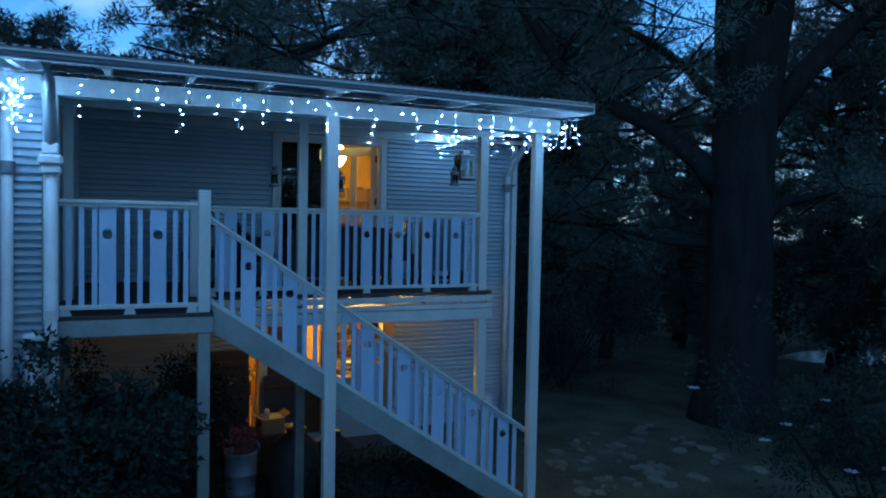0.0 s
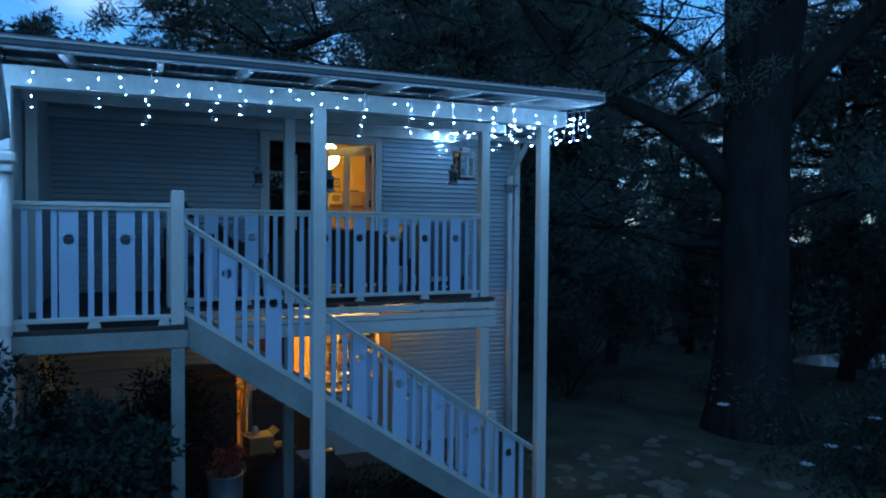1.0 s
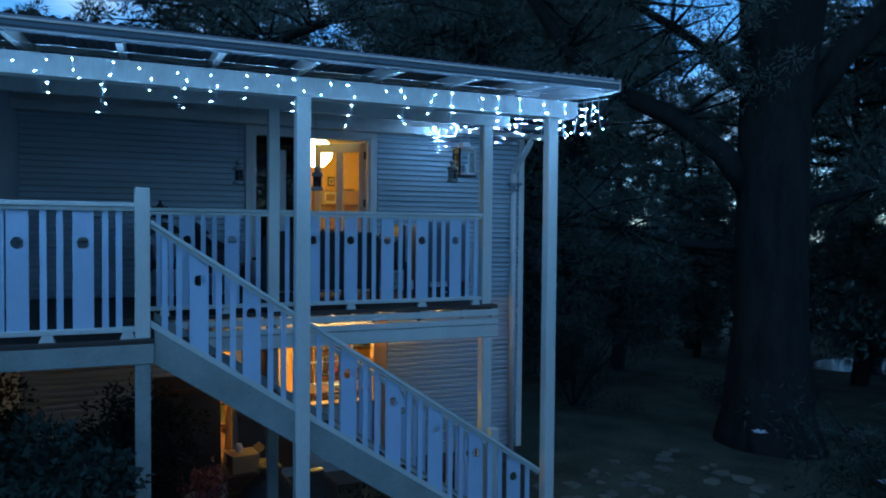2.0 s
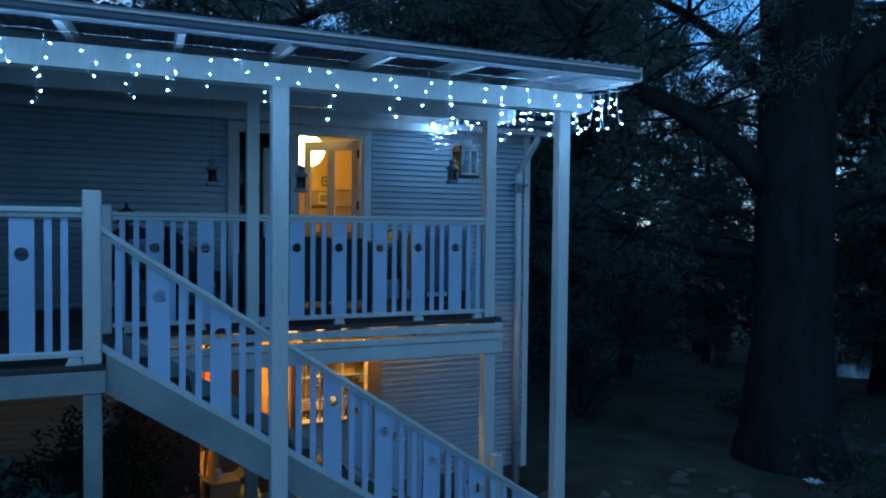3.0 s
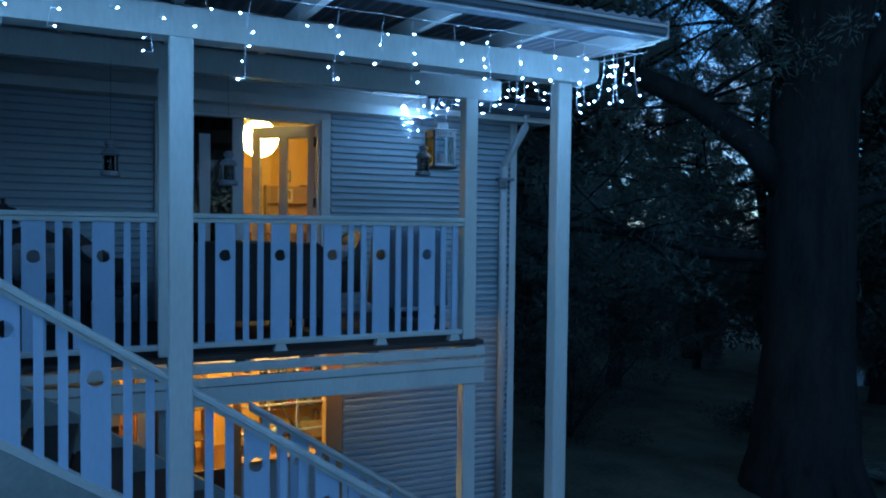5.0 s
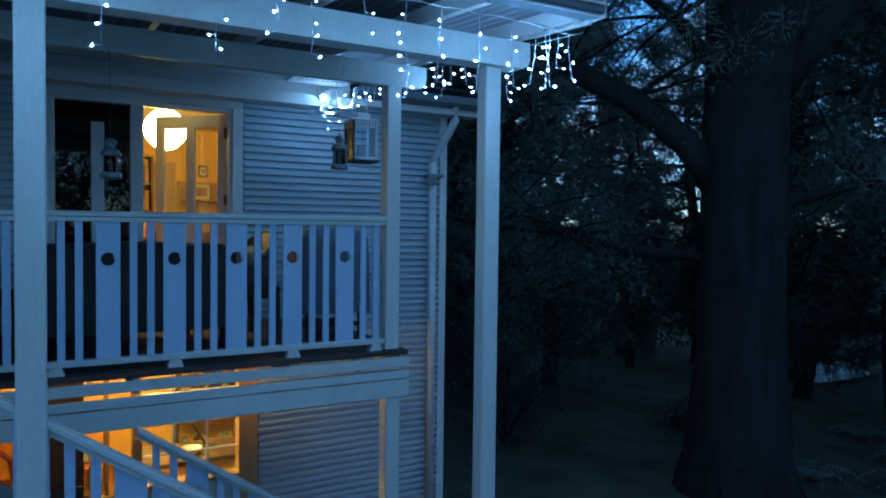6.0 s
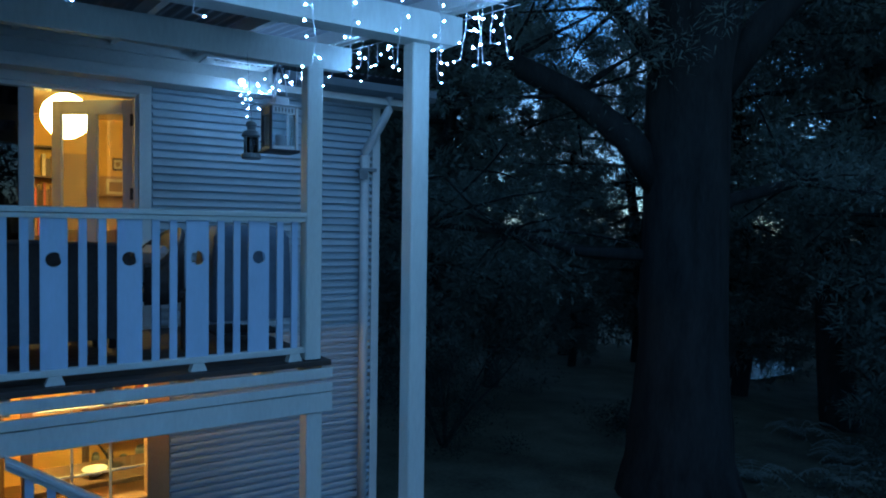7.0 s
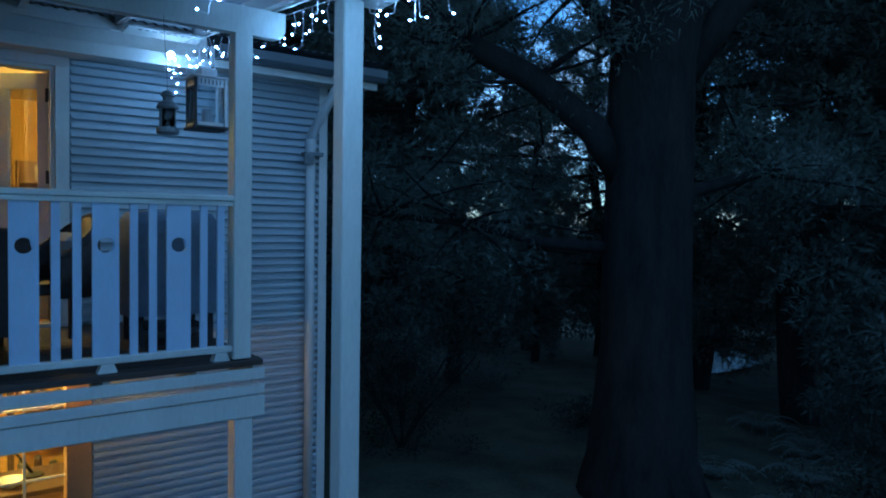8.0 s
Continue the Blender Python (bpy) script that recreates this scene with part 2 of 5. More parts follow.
Y0, Y1 = WALL + 0.014, WALL + 0.14
wall_main = wall_core("wall_north", "pale horizontally boarded house wall with two door openings", [
    (-4, LOW[0], Y0, Y1, 0.36, 2.55), (LOW[1], CORNER - 0.01, Y0, Y1, 0.36, 2.55), (LOW[0], LOW[1], Y0, Y1, LOW[3], 2.55),
    (LOW[0], LOW[1], Y0, Y1, 0.3, LOW[2]),
    (-4, DOOR[0], Y0, Y1, 2.55, 4.97), (DOOR[1], CORNER - 0.01, Y0, Y1, 2.55, 4.97), (DOOR[0], DOOR[1], Y0, Y1, DOOR[3], 4.97), (DOOR[0], DOOR[1], Y0, Y1, 2.55, DOOR[2])])
wall_side = wall_core("wall_east", "pale boarded side wall of the house", [(CORNER - 0.13, CORNER - 0.012, WALL + 0.15, 17, 0.36, 4.97)])
wall_back = wall_core("wall_back", "plain rear wall of the house", [(-8, CORNER, 17, 17.12, 0.3, 4.97)])
wall_wing = wall_core("wall_wing", "pale boarded wall of the projecting wing", [(-8, -1.0, 6.115, 6.25, 0.2, 4.9), (-1.13, -1.0, 6.25, WALL, 0.2, 4.9)])
part("base_boards", boxed(-8, CORNER - 0.05, WALL + 0.03, WALL + 0.1, -0.3, 0.36), FOUNDATION, wall_main)

PITCH = 0.069
board_meshes = {}


def board_mesh(length):
    key = round(length, 3)
    if key not in board_meshes:
        bm = bmesh.new()
        prof = [(0.0, 0.0), (-0.002, 0.0), (-0.002, 0.027), (-0.012, 0.031), (-0.038, 0.033), (-0.042, 0.037), (-0.040, 0.0675), (0.0, 0.0675)]
        a = [bm.verts.new((0, y, z)) for y, z in prof]
        b = [bm.verts.new((key, y, z)) for y, z in prof]
        bm.faces.new(a)
        bm.faces.new(b)
        for k in range(len(prof)):
            bm.faces.new((a[k], a[(k + 1) % len(prof)], b[(k + 1) % len(prof)], b[k]))
        board_meshes[key] = mesh_of("board", bm, BOARD)
    return board_meshes[key]


def clad(parent, z0, rows, y, spans):
    for r in range(rows):
        z = z0 + r * PITCH
        for x0, x1 in spans(z + PITCH / 2):
            piece("board", board_mesh(x1 - x0), parent, (x0, y, z))


def main_spans(z):
    if DOOR[2] - 0.1 < z < DOOR[3] + 0.10:
        return [(-1.0, DOOR[0] - 0.11), (DOOR[1] + 0.11, CORNER - 0.09)]
    if z < LOW[3] + 0.09:
        return [(-1.0, LOW[0] - 0.1), (LOW[1] + 0.17, CORNER - 0.09)]
    return [(-1.0, CORNER - 0.09)]


# corner board, eaves, house roof
cb = part("corner_board", boxed(CORNER - 0.088, CORNER, WALL - 0.036, WALL + 0.07, 0.34, 4.8, 0.004), TRIM, wall_main)
eave = thing("eave", (CORNER, 9, 4.8), "painted eave with soffit, fascia and gutter along the house roof", "eave", kind="structure")
part("soffit", boxed(-4, 4.05, 8.98, WALL + 0.0, 4.715, 4.735), TRIM, eave)
part("fascia", boxed(-4, 4.05, 8.95, 8.98, 4.69, 4.79, 0.003), TRIM, eave)
part("soffit", boxed(4.05, 5.62, 8.98, WALL + 0.0, 4.765, 4.79), TRIM, eave)
part("fascia", boxed(4.05, 5.62, 8.95, 8.98, 4.735, 4.90, 0.003), TRIM, eave)
part("ledger", boxed(-2.6, 3.93, 8.952, 8.99, 4.90, 5.02, 0.003), TRIM, eave)
part("wall_plate", boxed(-4, 4.05, 9.05, 9.10, 4.74, 5.05), TRIM, eave)
part("lining", boxed(3.375, 3.93, 8.70, 8.945, 4.885, 4.90, 0.003), TRIM, eave)
for k in range(9):
    part("vent_slot", boxed(3.45 + 0.05 * k, 3.48 + 0.05 * k, 8.735, 8.75, 4.8815, 4.8848), IRON, eave)


def gutter_body(profile, x0, x1, t=0.004):
    """A gutter of that (y, z) profile from x0 to x1, closed at the end x1."""
    bm = bmesh.new()
    lines = [[bm.verts.new((x, y, z)) for y, z in profile] for x in (x0, x1)]
    for k in range(len(profile) - 1):
        bm.faces.new((lines[0][k], lines[1][k], lines[1][k + 1], lines[0][k + 1]))
    bm.faces.new(lines[1])
    bmesh.ops.recalc_face_normals(bm, faces=bm.faces)
    bmesh.ops.solidify(bm, geom=bm.faces[:], thickness=t)
    return bm


bm = gutter_body([(8.945, 4.895), (8.945, 4.795), (8.86, 4.795), (8.83, 4.835), (8.83, 4.905)], 4.08, 5.66)
part("gutter", bm, ROOF, eave)


def corrugated(x0, x1, y0, z0, y1, z1, pitch=0.076, amp=0.009, steps=8, rows=1):
    bm = bmesh.new()
    n = max(2, int(round((x1 - x0) / pitch * steps)))
    lines = []
    for j in range(rows + 1):
        f = j / rows
        lines.append([bm.verts.new((x0 + (x1 - x0) * i / n, y0 + (y1 - y0) * f, z0 + (z1 - z0) * f + amp * math.sin(2 * math.pi * (x0 + (x1 - x0) * i / n) / pitch))) for i in range(n + 1)])
    for a, b in zip(lines, lines[1:]):
        for i in range(n):
            bm.faces.new((a[i], a[i + 1], b[i + 1], b[i]))
    return bm


def thick(bm, t=0.0015):
    bmesh.ops.solidify(bm, geom=bm.faces[:], thickness=t)
    return bm


house_roof = thing("house_roof", (2, 11, 5.0), "dark corrugated steel roof of the house", "roof", kind="structure")
def hip_sheet(x0, x1):
    bm = corrugated(x0, x1, 0, 0, 1, 0, steps=6)
    for v in bm.verts:
        run = min(4.3, max(0.02, 5.66 - v.co.x)) * v.co.y
        v.co.y, v.co.z = 8.86 + run, 4.975 + 0.2 * run + v.co.z
    return thick(bm)


for i in range(10):
    x0 = 5.64 - (i + 1) * 0.96
    part("roof_sheet", hip_sheet(x0, x0 + 0.965), ROOF, house_roof)
bm = bmesh.new()
bm.faces.new([bm.verts.new(p) for p in ((5.66, 8.86, 4.97), (5.66, 17.4, 4.97), (1.36, 13.16, 5.83))])
bm.faces.new([bm.verts.new(p) for p in ((-4, 13.16, 5.83), (1.36, 13.16, 5.83), (5.66, 17.4, 4.97), (-4, 17.4, 4.97))])
part("rear_slopes", thick(bm, 0.01), ROOF, house_roof)

# ---- verandah ----
SLOPE = 0.088


def roof_z(y):
    return 4.735 + SLOPE * (y - 5.4)


verandah = thing("verandah", (1.4, 6.0, 0.1), "cream-painted timber verandah frame with a skillion roof", "verandah")


def post(name, x0, y0, z0, z1, w=0.105, mat=CREAM, parent=verandah):
    return part(name, boxed(x0, x0 + w, y0, y0 + w, z0, z1, 0.006), mat, parent)


post("post", 1.385, FRONT, 0.0, 4.49, 0.115)
post("post", 3.689, 6.016, 0.0, 4.49, 0.101)
post("post", -0.985, FRONT, 0.0, 4.49, 0.11)
post("post", 1.375, DECK, 2.655, 4.60, 0.105)
post("post", 3.657, DECK, 2.655, 4.60, 0.11)
post("post", -0.975, DECK, 0.05, 4.60, 0.095)


def beam(x0, x1, y0, y1, z0, z1):
    r = (z1 - z0) * 0.32
    out = [(x0, z0), (x1 - r, z0), (x1 - r * 0.35, z0 + r * 0.3), (x1, z0 + r), (x1, z1), (x0, z1)]
    return prism(bmesh.new(), out, y0, y1)


part("front_beam", beam(-2.6, 3.95, FRONT - 0.01, FRONT + 0.125, 4.488, 4.64), CREAM, verandah)
part("rear_beam", beam(-1.0, 3.97, DECK - 0.005, DECK + 0.06, 4.595, 4.757), CREAM, verandah)
for x in [-2.44, -1.80, -1.15, -0.50, 0.15, 0.79, 1.44, 2.08, 2.725, 3.35, 3.92]:
    bm = bmesh.new()
    for y0, y1 in ((5.47, 8.945),):
        a = [(y0, roof_z(y0) - 0.10), (y1, roof_z(y1) - 0.105), (y1, roof_z(y1) - 0.012), (y0, roof_z(y0) - 0.012)]
        prism(bm, a, -0.0225, 0.0225)
    bm.transform(Matrix(((0, -1, 0, x), (1, 0, 0, 0), (0, 0, 1, 0), (0, 0, 0, 1))))
    part("rafter", bm, UNDERSIDE, verandah)
for y in (6.55, 8.1):
    part("batten", boxed(-2.6, 4.0, y, y + 0.04, roof_z(y) - 0.045, roof_z(y) - 0.011), UNDERSIDE, verandah)
xs = [-2.6, -1.85, -1.10, -0.35, 0.40, 1.15, 1.90, 2.65, 3.36, 3.92, 3.965]
for x0, x1 in zip(xs, xs[1:]):
    clear = abs(x0 - 3.36) < 0.01
    ob = part("clear_sheet" if clear else "roof_sheet", thick(corrugated(x0, x1 + 0.01, 5.36, roof_z(5.36) + 0.004, 8.95, roof_z(8.95) + 0.004)), CLEARSHEET if clear else ROOF, verandah)
part("barge_board", prism(bmesh.new(), [(5.45, roof_z(5.45) - 0.115), (8.95, roof_z(8.95) - 0.115), (8.95, roof_z(8.95) + 0.012), (5.45, roof_z(5.45) + 0.012)], 0, 0.02), TRIM, verandah).matrix_basis = Matrix.Translation(-base_of(verandah)) @ Matrix(((0, -1, 0, 3.968), (1, 0, 0, 0), (0, 0, 1, 0), (0, 0, 0, 1))) @ Matrix.Translation(base_of(verandah))
part("fascia", boxed(-2.6, 3.945, 5.45, 5.468, 4.645, 4.728, 0.003), GUTTER, verandah)
bm = gutter_body([(5.447, 4.724), (5.447, 4.642), (5.36, 4.637), (5.335, 4.655), (5.335, 4.711), (5.347, 4.721)], -2.6, 3.95)
part("gutter", bm, GUTTER, verandah, "dull grey steel gutter")
# pale strips put the light caught on the gutter's edges into colour
part("gutter_bead", boxed(-2.6, 3.945, 5.322, 5.3345, 4.684, 4.702, 0.004), TRIM, verandah, "rolled gutter lip, its lit edge put in as pale paint")
part("gutter_bead", boxed(-2.6, 3.945, 5.338, 5.352, 4.632, 4.639, 0.002), TRIM, verandah, "rolled lower gutter edge, its lit line put in as pale paint")
part("stop_end", boxed(3.951, 3.959, 5.328, 5.468, 4.628, 4.728, 0.002), CREAM, verandah, "pale gutter stop end")

# ---- deck and landing ----
deck = thing("deck", (2, 7.3, 2.65), "raised timber deck with dark boards and a cream beam", "deck")
STAIRX = 0.35
for k in range(15):
    y = DECK - 0.03 + k * 0.136
    part("deck_board", boxed(-0.98, 3.83, y, y + 0.13, 2.615, 2.65, 0.003), DECKWOOD, deck)
for k in range(9):
    y = FRONT - 0.01 + k * 0.1425
    part("deck_board", boxed(-0.98, STAIRX + 0.01, y, y + 0.137, 2.615, 2.65, 0.003), DECKWOOD, deck)
part("deck_beam", boxed(-0.98, 3.845, DECK - 0.02, DECK + 0.03, 2.30, 2.432, 0.004), CREAM, deck)
part("edge_slat", boxed(STAIRX + 0.02, 3.84, DECK - 0.035, DECK - 0.012, 2.440, 2.498, 0.003), CREAM, deck)
part("edge_slat", boxed(STAIRX + 0.02, 3.84, DECK - 0.035, DECK - 0.012, 2.530, 2.598, 0.003), CREAM, deck)
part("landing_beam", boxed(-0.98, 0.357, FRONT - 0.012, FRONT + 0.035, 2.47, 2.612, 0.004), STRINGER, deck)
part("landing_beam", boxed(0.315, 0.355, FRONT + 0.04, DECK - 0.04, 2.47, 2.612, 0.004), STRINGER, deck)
for x in (0.45, 0.95, 1.45, 1.95, 2.45, 2.95, 3.45, 3.79):
    part("joist", boxed(x, x + 0.04, DECK + 0.04, WALL - 0.03, 2.50, 2.612), UNDERSIDE, deck)
for x in (-0.9, -0.45, 0.0):
    part("joist", boxed(x, x + 0.04, FRONT + 0.05, WALL - 0.03, 2.48, 2.612), UNDERSIDE, deck)
part("ledger", boxed(-0.98, 3.83, WALL - 0.065, WALL - 0.022, 2.44, 2.612), UNDERSIDE, deck)
post("post", 3.665, DECK - 0.0, 0.0, 2.298, 0.115, CREAM, deck)
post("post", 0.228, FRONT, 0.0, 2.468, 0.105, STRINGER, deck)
# darker than the cream post above: the deck's shade put into its colour
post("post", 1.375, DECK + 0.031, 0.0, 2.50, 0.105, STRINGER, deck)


# ---- balustrades ----
def holed_board(w, low, high, t, slope=0.0, hole=None, r=0.042):
    """An upright board of width w about x = 0, its ends cut at a slope, with a round hole at height hole."""
    bm = bmesh.new()
    h = w / 2
    corners = [(-h, low + slope * h), (h, low - slope * h), (h, high - slope * h), (-h, high + slope * h)]
    if hole is None:
        return prism(bm, corners, -t / 2, t / 2)
    pts = []
    for k in range(4):
        (x0, z0), (x1, z1) = corners[k], corners[(k + 1) % 4]
        m = 3 if k % 2 == 0 else 6
        pts += [(x0 + (x1 - x0) * i / m, z0 + (z1 - z0) * i / m) for i in range(m)]
    ring = []
    n = len(pts)
    for k, (x, z) in enumerate(pts):
        a = math.atan2(z - hole, x)
        ring.append(a)
    order = sorted(range(n), key=lambda k: ring[k])
    pts = [pts[k] for k in order]
    inner = [(r * math.cos(-math.pi + 2 * math.pi * (k + 0.5) / n), hole + r * math.sin(-math.pi + 2 * math.pi * (k + 0.5) / n)) for k in range(n)]
    loops = [[bm.verts.new((x, y, z)) for x, z in lst] for lst, y in ((pts, -t / 2), (inner, -t / 2), (inner, t / 2), (pts, t / 2))]
    for a, b in zip(loops, loops[1:] + loops[:1]):
        for k in range(n):
            bm.faces.new((a[k], a[(k + 1) % n], b[(k + 1) % n], b[k]))
    return bm


WIDE = mesh_of("wide_baluster", holed_board(0.134, 2.735, 3.59, 0.018, hole=3.345), BALUSTER)
SLIM = mesh_of("baluster", holed_board(0.042, 2.735, 3.59, 0.018), BALUSTER)


def rail_profile(bm, x0, x1, y, ztop):
    w = 0.045
    out = [(-w, -0.030), (-w, -0.008), (-w + 0.012, 0.0), (w - 0.012, 0.0), (w, -0.008), (w, -0.030), (0.026, -0.036), (0.026, -0.062), (-0.026, -0.062), (-0.026, -0.036)]
    a = [bm.verts.new((x0, y + p, ztop + q)) for p, q in out]
    b = [bm.verts.new((x1, y + p, ztop + q)) for p, q in out]
    bm.faces.new(a)
    bm.faces.new(b)
    for k in range(len(out)):
        bm.faces.new((a[k], a[(k + 1) % len(out)], b[(k + 1) % len(out)], b[k]))
    return bm


def balustrade(x0, x1, y, wides, slims, feet, label):
    t = thing("balustrade", ((x0 + x1) / 2, y, 2.65), label, "balustrade", "verandah balustrades")
    part("top_rail", rail_profile(bmesh.new(), x0, x1, y, 3.637), RAIL, t)
    part("bottom_rail", boxed(x0, x1, y - 0.03, y + 0.03, 2.70, 2.738, 0.004), RAIL, t)
    for x in feet:
        part("foot", prism(bmesh.new(), [(x - 0.05, 2.651), (x + 0.05, 2.651), (x + 0.032, 2.70), (x - 0.032, 2.70)], y - 0.03, y + 0.03), RAIL, t)
    for x in wides:
        piece("wide_baluster", WIDE, t, (x, y, 0))
    for x in slims:
        piece("baluster", SLIM, t, (x, y, 0))
    return t


YB = DECK + 0.045
wides = [1.814, 2.197, 2.584, 2.966, 3.349]
balustrade(1.48, 3.657, YB, wides, [1.56, 1.655] + [w + d for w in wides for d in (0.142, 0.242)], (1.53, 2.2, 2.97, 3.59), "pale blue slatted balustrade with holed boards along the deck")
balustrade(0.325, 1.375, YB, [0.644, 1.043], [0.40, 0.505, 0.785, 0.885, 1.185, 1.285], (0.45, 1.0), "pale blue slatted balustrade behind the stair head")
YF = FRONT + 0.05
balustrade(-0.875, 0.228, YF, [-0.505, -0.104], [-0.80, -0.705, -0.605, -0.352, -0.25, 0.036, 0.125], (-0.83, -0.33, 0.18), "pale blue slatted balustrade on the landing")
newel = thing("newel_post", (0.28, FRONT, 2.65), "square cream newel post at the stair head", "post")
part("shaft", boxed(0.228, 0.332, FRONT - 0.004, FRONT + 0.1, 2.652, 3.745, 0.008), CREAM, newel)
newel2 = thing("newel_post", (0.27, DECK, 2.65), "short square cream newel post beside the deck rail", "post")
part("shaft", boxed(0.222, 0.322, DECK, DECK + 0.1, 2.652, 3.69, 0.008), CREAM, newel2)

# ---- stairs ----
GRADE = 0.68
stairs = thing("staircase", (2, 6.6, 0.1), "straight timber stair with cream stringers and pale balustrades", "staircase")


def sloped(x0, x1, y0, y1, ztop, h):
    return prism(bmesh.new(), [(x0, ztop - GRADE * (x0 - STAIRX) - h), (x1, ztop - GRADE * (x1 - STAIRX) - h), (x1, ztop - GRADE * (x1 - STAIRX)), (x0, ztop - GRADE * (x0 - STAIRX))], y0, y1)


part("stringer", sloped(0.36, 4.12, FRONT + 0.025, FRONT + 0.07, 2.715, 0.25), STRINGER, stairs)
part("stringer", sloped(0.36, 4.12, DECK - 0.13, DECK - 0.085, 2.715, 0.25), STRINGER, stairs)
for k in range(14):
    x, z = STAIRX + 0.02 + 0.26 * k, 2.65 - 0.177 * (k + 1)
    part("tread", boxed(x, x + 0.275, FRONT + 0.072, DECK - 0.132, z - 0.038, z, 0.004), DECKWOOD, stairs)
SWIDE = mesh_of("stair_wide_baluster", holed_board(0.134, 0.065, 0.755, 0.018, GRADE, 0.585), BALUSTER)
SSLIM = mesh_of("stair_baluster", holed_board(0.042, 0.065, 0.755, 0.018, GRADE), BALUSTER)


def stair_rail(y, x0, x1, wide_at, slim_at, drop=0.0):
    part("handrail", prism_rail(x0, x1, y, 3.505 - drop), RAIL, stairs)
    part("shoe_rail", sloped(x0, x1, y - 0.03, y + 0.03, 2.762 - drop, 0.045), RAIL, stairs)
    for me, xs_, nm in ((SWIDE, wide_at, "wide_baluster"), (SSLIM, slim_at, "baluster")):
        for x in xs_:
            if x0 + 0.03 < x < x1 - 0.03:
                piece(nm, me, stairs, (x, y, 2.695 - drop - GRADE * (x - STAIRX)))


def prism_rail(x0, x1, y, top):
    bm = rail_profile(bmesh.new(), x0, x1, y, 0)
    for v in bm.verts:
        v.co.z += top - GRADE * (v.co.x - STAIRX)
    return bm


wide_at = [0.67 + 0.3855 * k for k in range(8)]
slim_at = [0.43, 0.53] + [w + d for w in wide_at for d in (0.142, 0.244)]
stair_rail(FRONT + 0.06, 0.335, 3.617, wide_at, slim_at)
stair_rail(DECK - 0.105, 1.96, 3.70, [x + 0.1 for x in wide_at], [x + 0.1 for x in slim_at], 0.08)
post("end_post", 3.70, DECK - 0.16, 0.0, 1.32, 0.1, CREAM, stairs)


# ---- upper door set: a closed glazed leaf and a leaf that stands open into the room ----
def frame_around(parent, name, x0, x1, z0, z1, w, y0, y1, mat, sill=True):
    part(name, boxed(x0 - w, x0, y0, y1, z0, z1, 0.003), mat, parent)
    part(name, boxed(x1, x1 + w, y0, y1, z0, z1, 0.003), mat, parent)
    part(name, boxed(x0 - w, x1 + w, y0, y1, z1, z1 + w, 0.003), mat, parent)
    if sill:
        part("sill", boxed(x0 - w, x1 + w, y0 - 0.02, y1, z0 - 0.03, z0, 0.003), mat, parent)


door = tagged(new("door_1"), "glazed double door, one leaf closed and dark, one open", "door", kind="structure")
door.location = (2.2, WALL, 2.65)
frame_around(door, "architrave", DOOR[0], DOOR[1], DOOR[2], DOOR[3], 0.095, WALL - 0.042, WALL + 0.012, TRIM)
part("jamb", boxed(DOOR[0], DOOR[0] + 0.03, WALL - 0.01, WALL + 0.135, DOOR[2], DOOR[3]), TRIM, door)
part("jamb", boxed(DOOR[1] - 0.03, DOOR[1], WALL - 0.01, WALL + 0.135, DOOR[2], DOOR[3]), TRIM, door)
part("jamb", boxed(DOOR[0] + 0.03, DOOR[1] - 0.03, WALL - 0.01, WALL + 0.135, DOOR[3] - 0.03, DOOR[3]), TRIM, door)
part("side_stile", boxed(1.40, 1.53, WALL + 0.03, WALL + 0.07, DOOR[2], DOOR[3] - 0.2), TRIM, door)


def leaf(x0, x1, y, flip=False, glass=GLASS):
    """A glazed door leaf with two upright lights over a solid foot; its hinge side is x1."""
    h = new("door_leaf")
    z0, z1 = DOOR[2] + 0.01, DOOR[3] - 0.035
    s = 0.085
    mid = (x0 + x1) / 2
    return h, [("stile", x0, x0 + s, z0, z1), ("stile", x1 - s, x1, z0, z1), ("top_rail", x0 + s, x1 - s, z1 - 0.12, z1), ("bottom_rail", x0 + s, x1 - s, z0, z0 + 0.3), ("mullion", mid - 0.045, mid + 0.045, z0 + 0.3, z1 - 0.12)], (x0 + s, x1 - s, z0 + 0.3, z1 - 0.12)


def build_leaf(x0, x1, y, turn, glass, label):
    h, bars, (gx0, gx1, gz0, gz1) = leaf(x0, x1, y)
    h.parent = door
    h.location = Vector((x1, y, DOOR[2])) - door.location
    for nm, a, b, c, d in bars:
        part(nm, boxed(a, b, y, y + 0.04, c, d, 0.003), DOORPAINT, h)
    pane = part("pane", boxed(gx0 - 0.005, gx1 + 0.005, y + 0.016, y + 0.022, gz0 - 0.005, gz1 + 0.005), glass, h)
    pane.visible_shadow = False
    h.rotation_euler = (0, 0, radians(turn))
    tagged(h, label)
    return h


open_leaf = build_leaf(2.20, 2.945, WALL + 0.10, -41, GLASS, "grey glazed door leaf standing open into the room")
for z in (2.95, 3.75, 4.38):
    part("hinge", boxed(2.93, 2.955, WALL + 0.06, WALL + 0.10, z, z + 0.1), IRON, door)
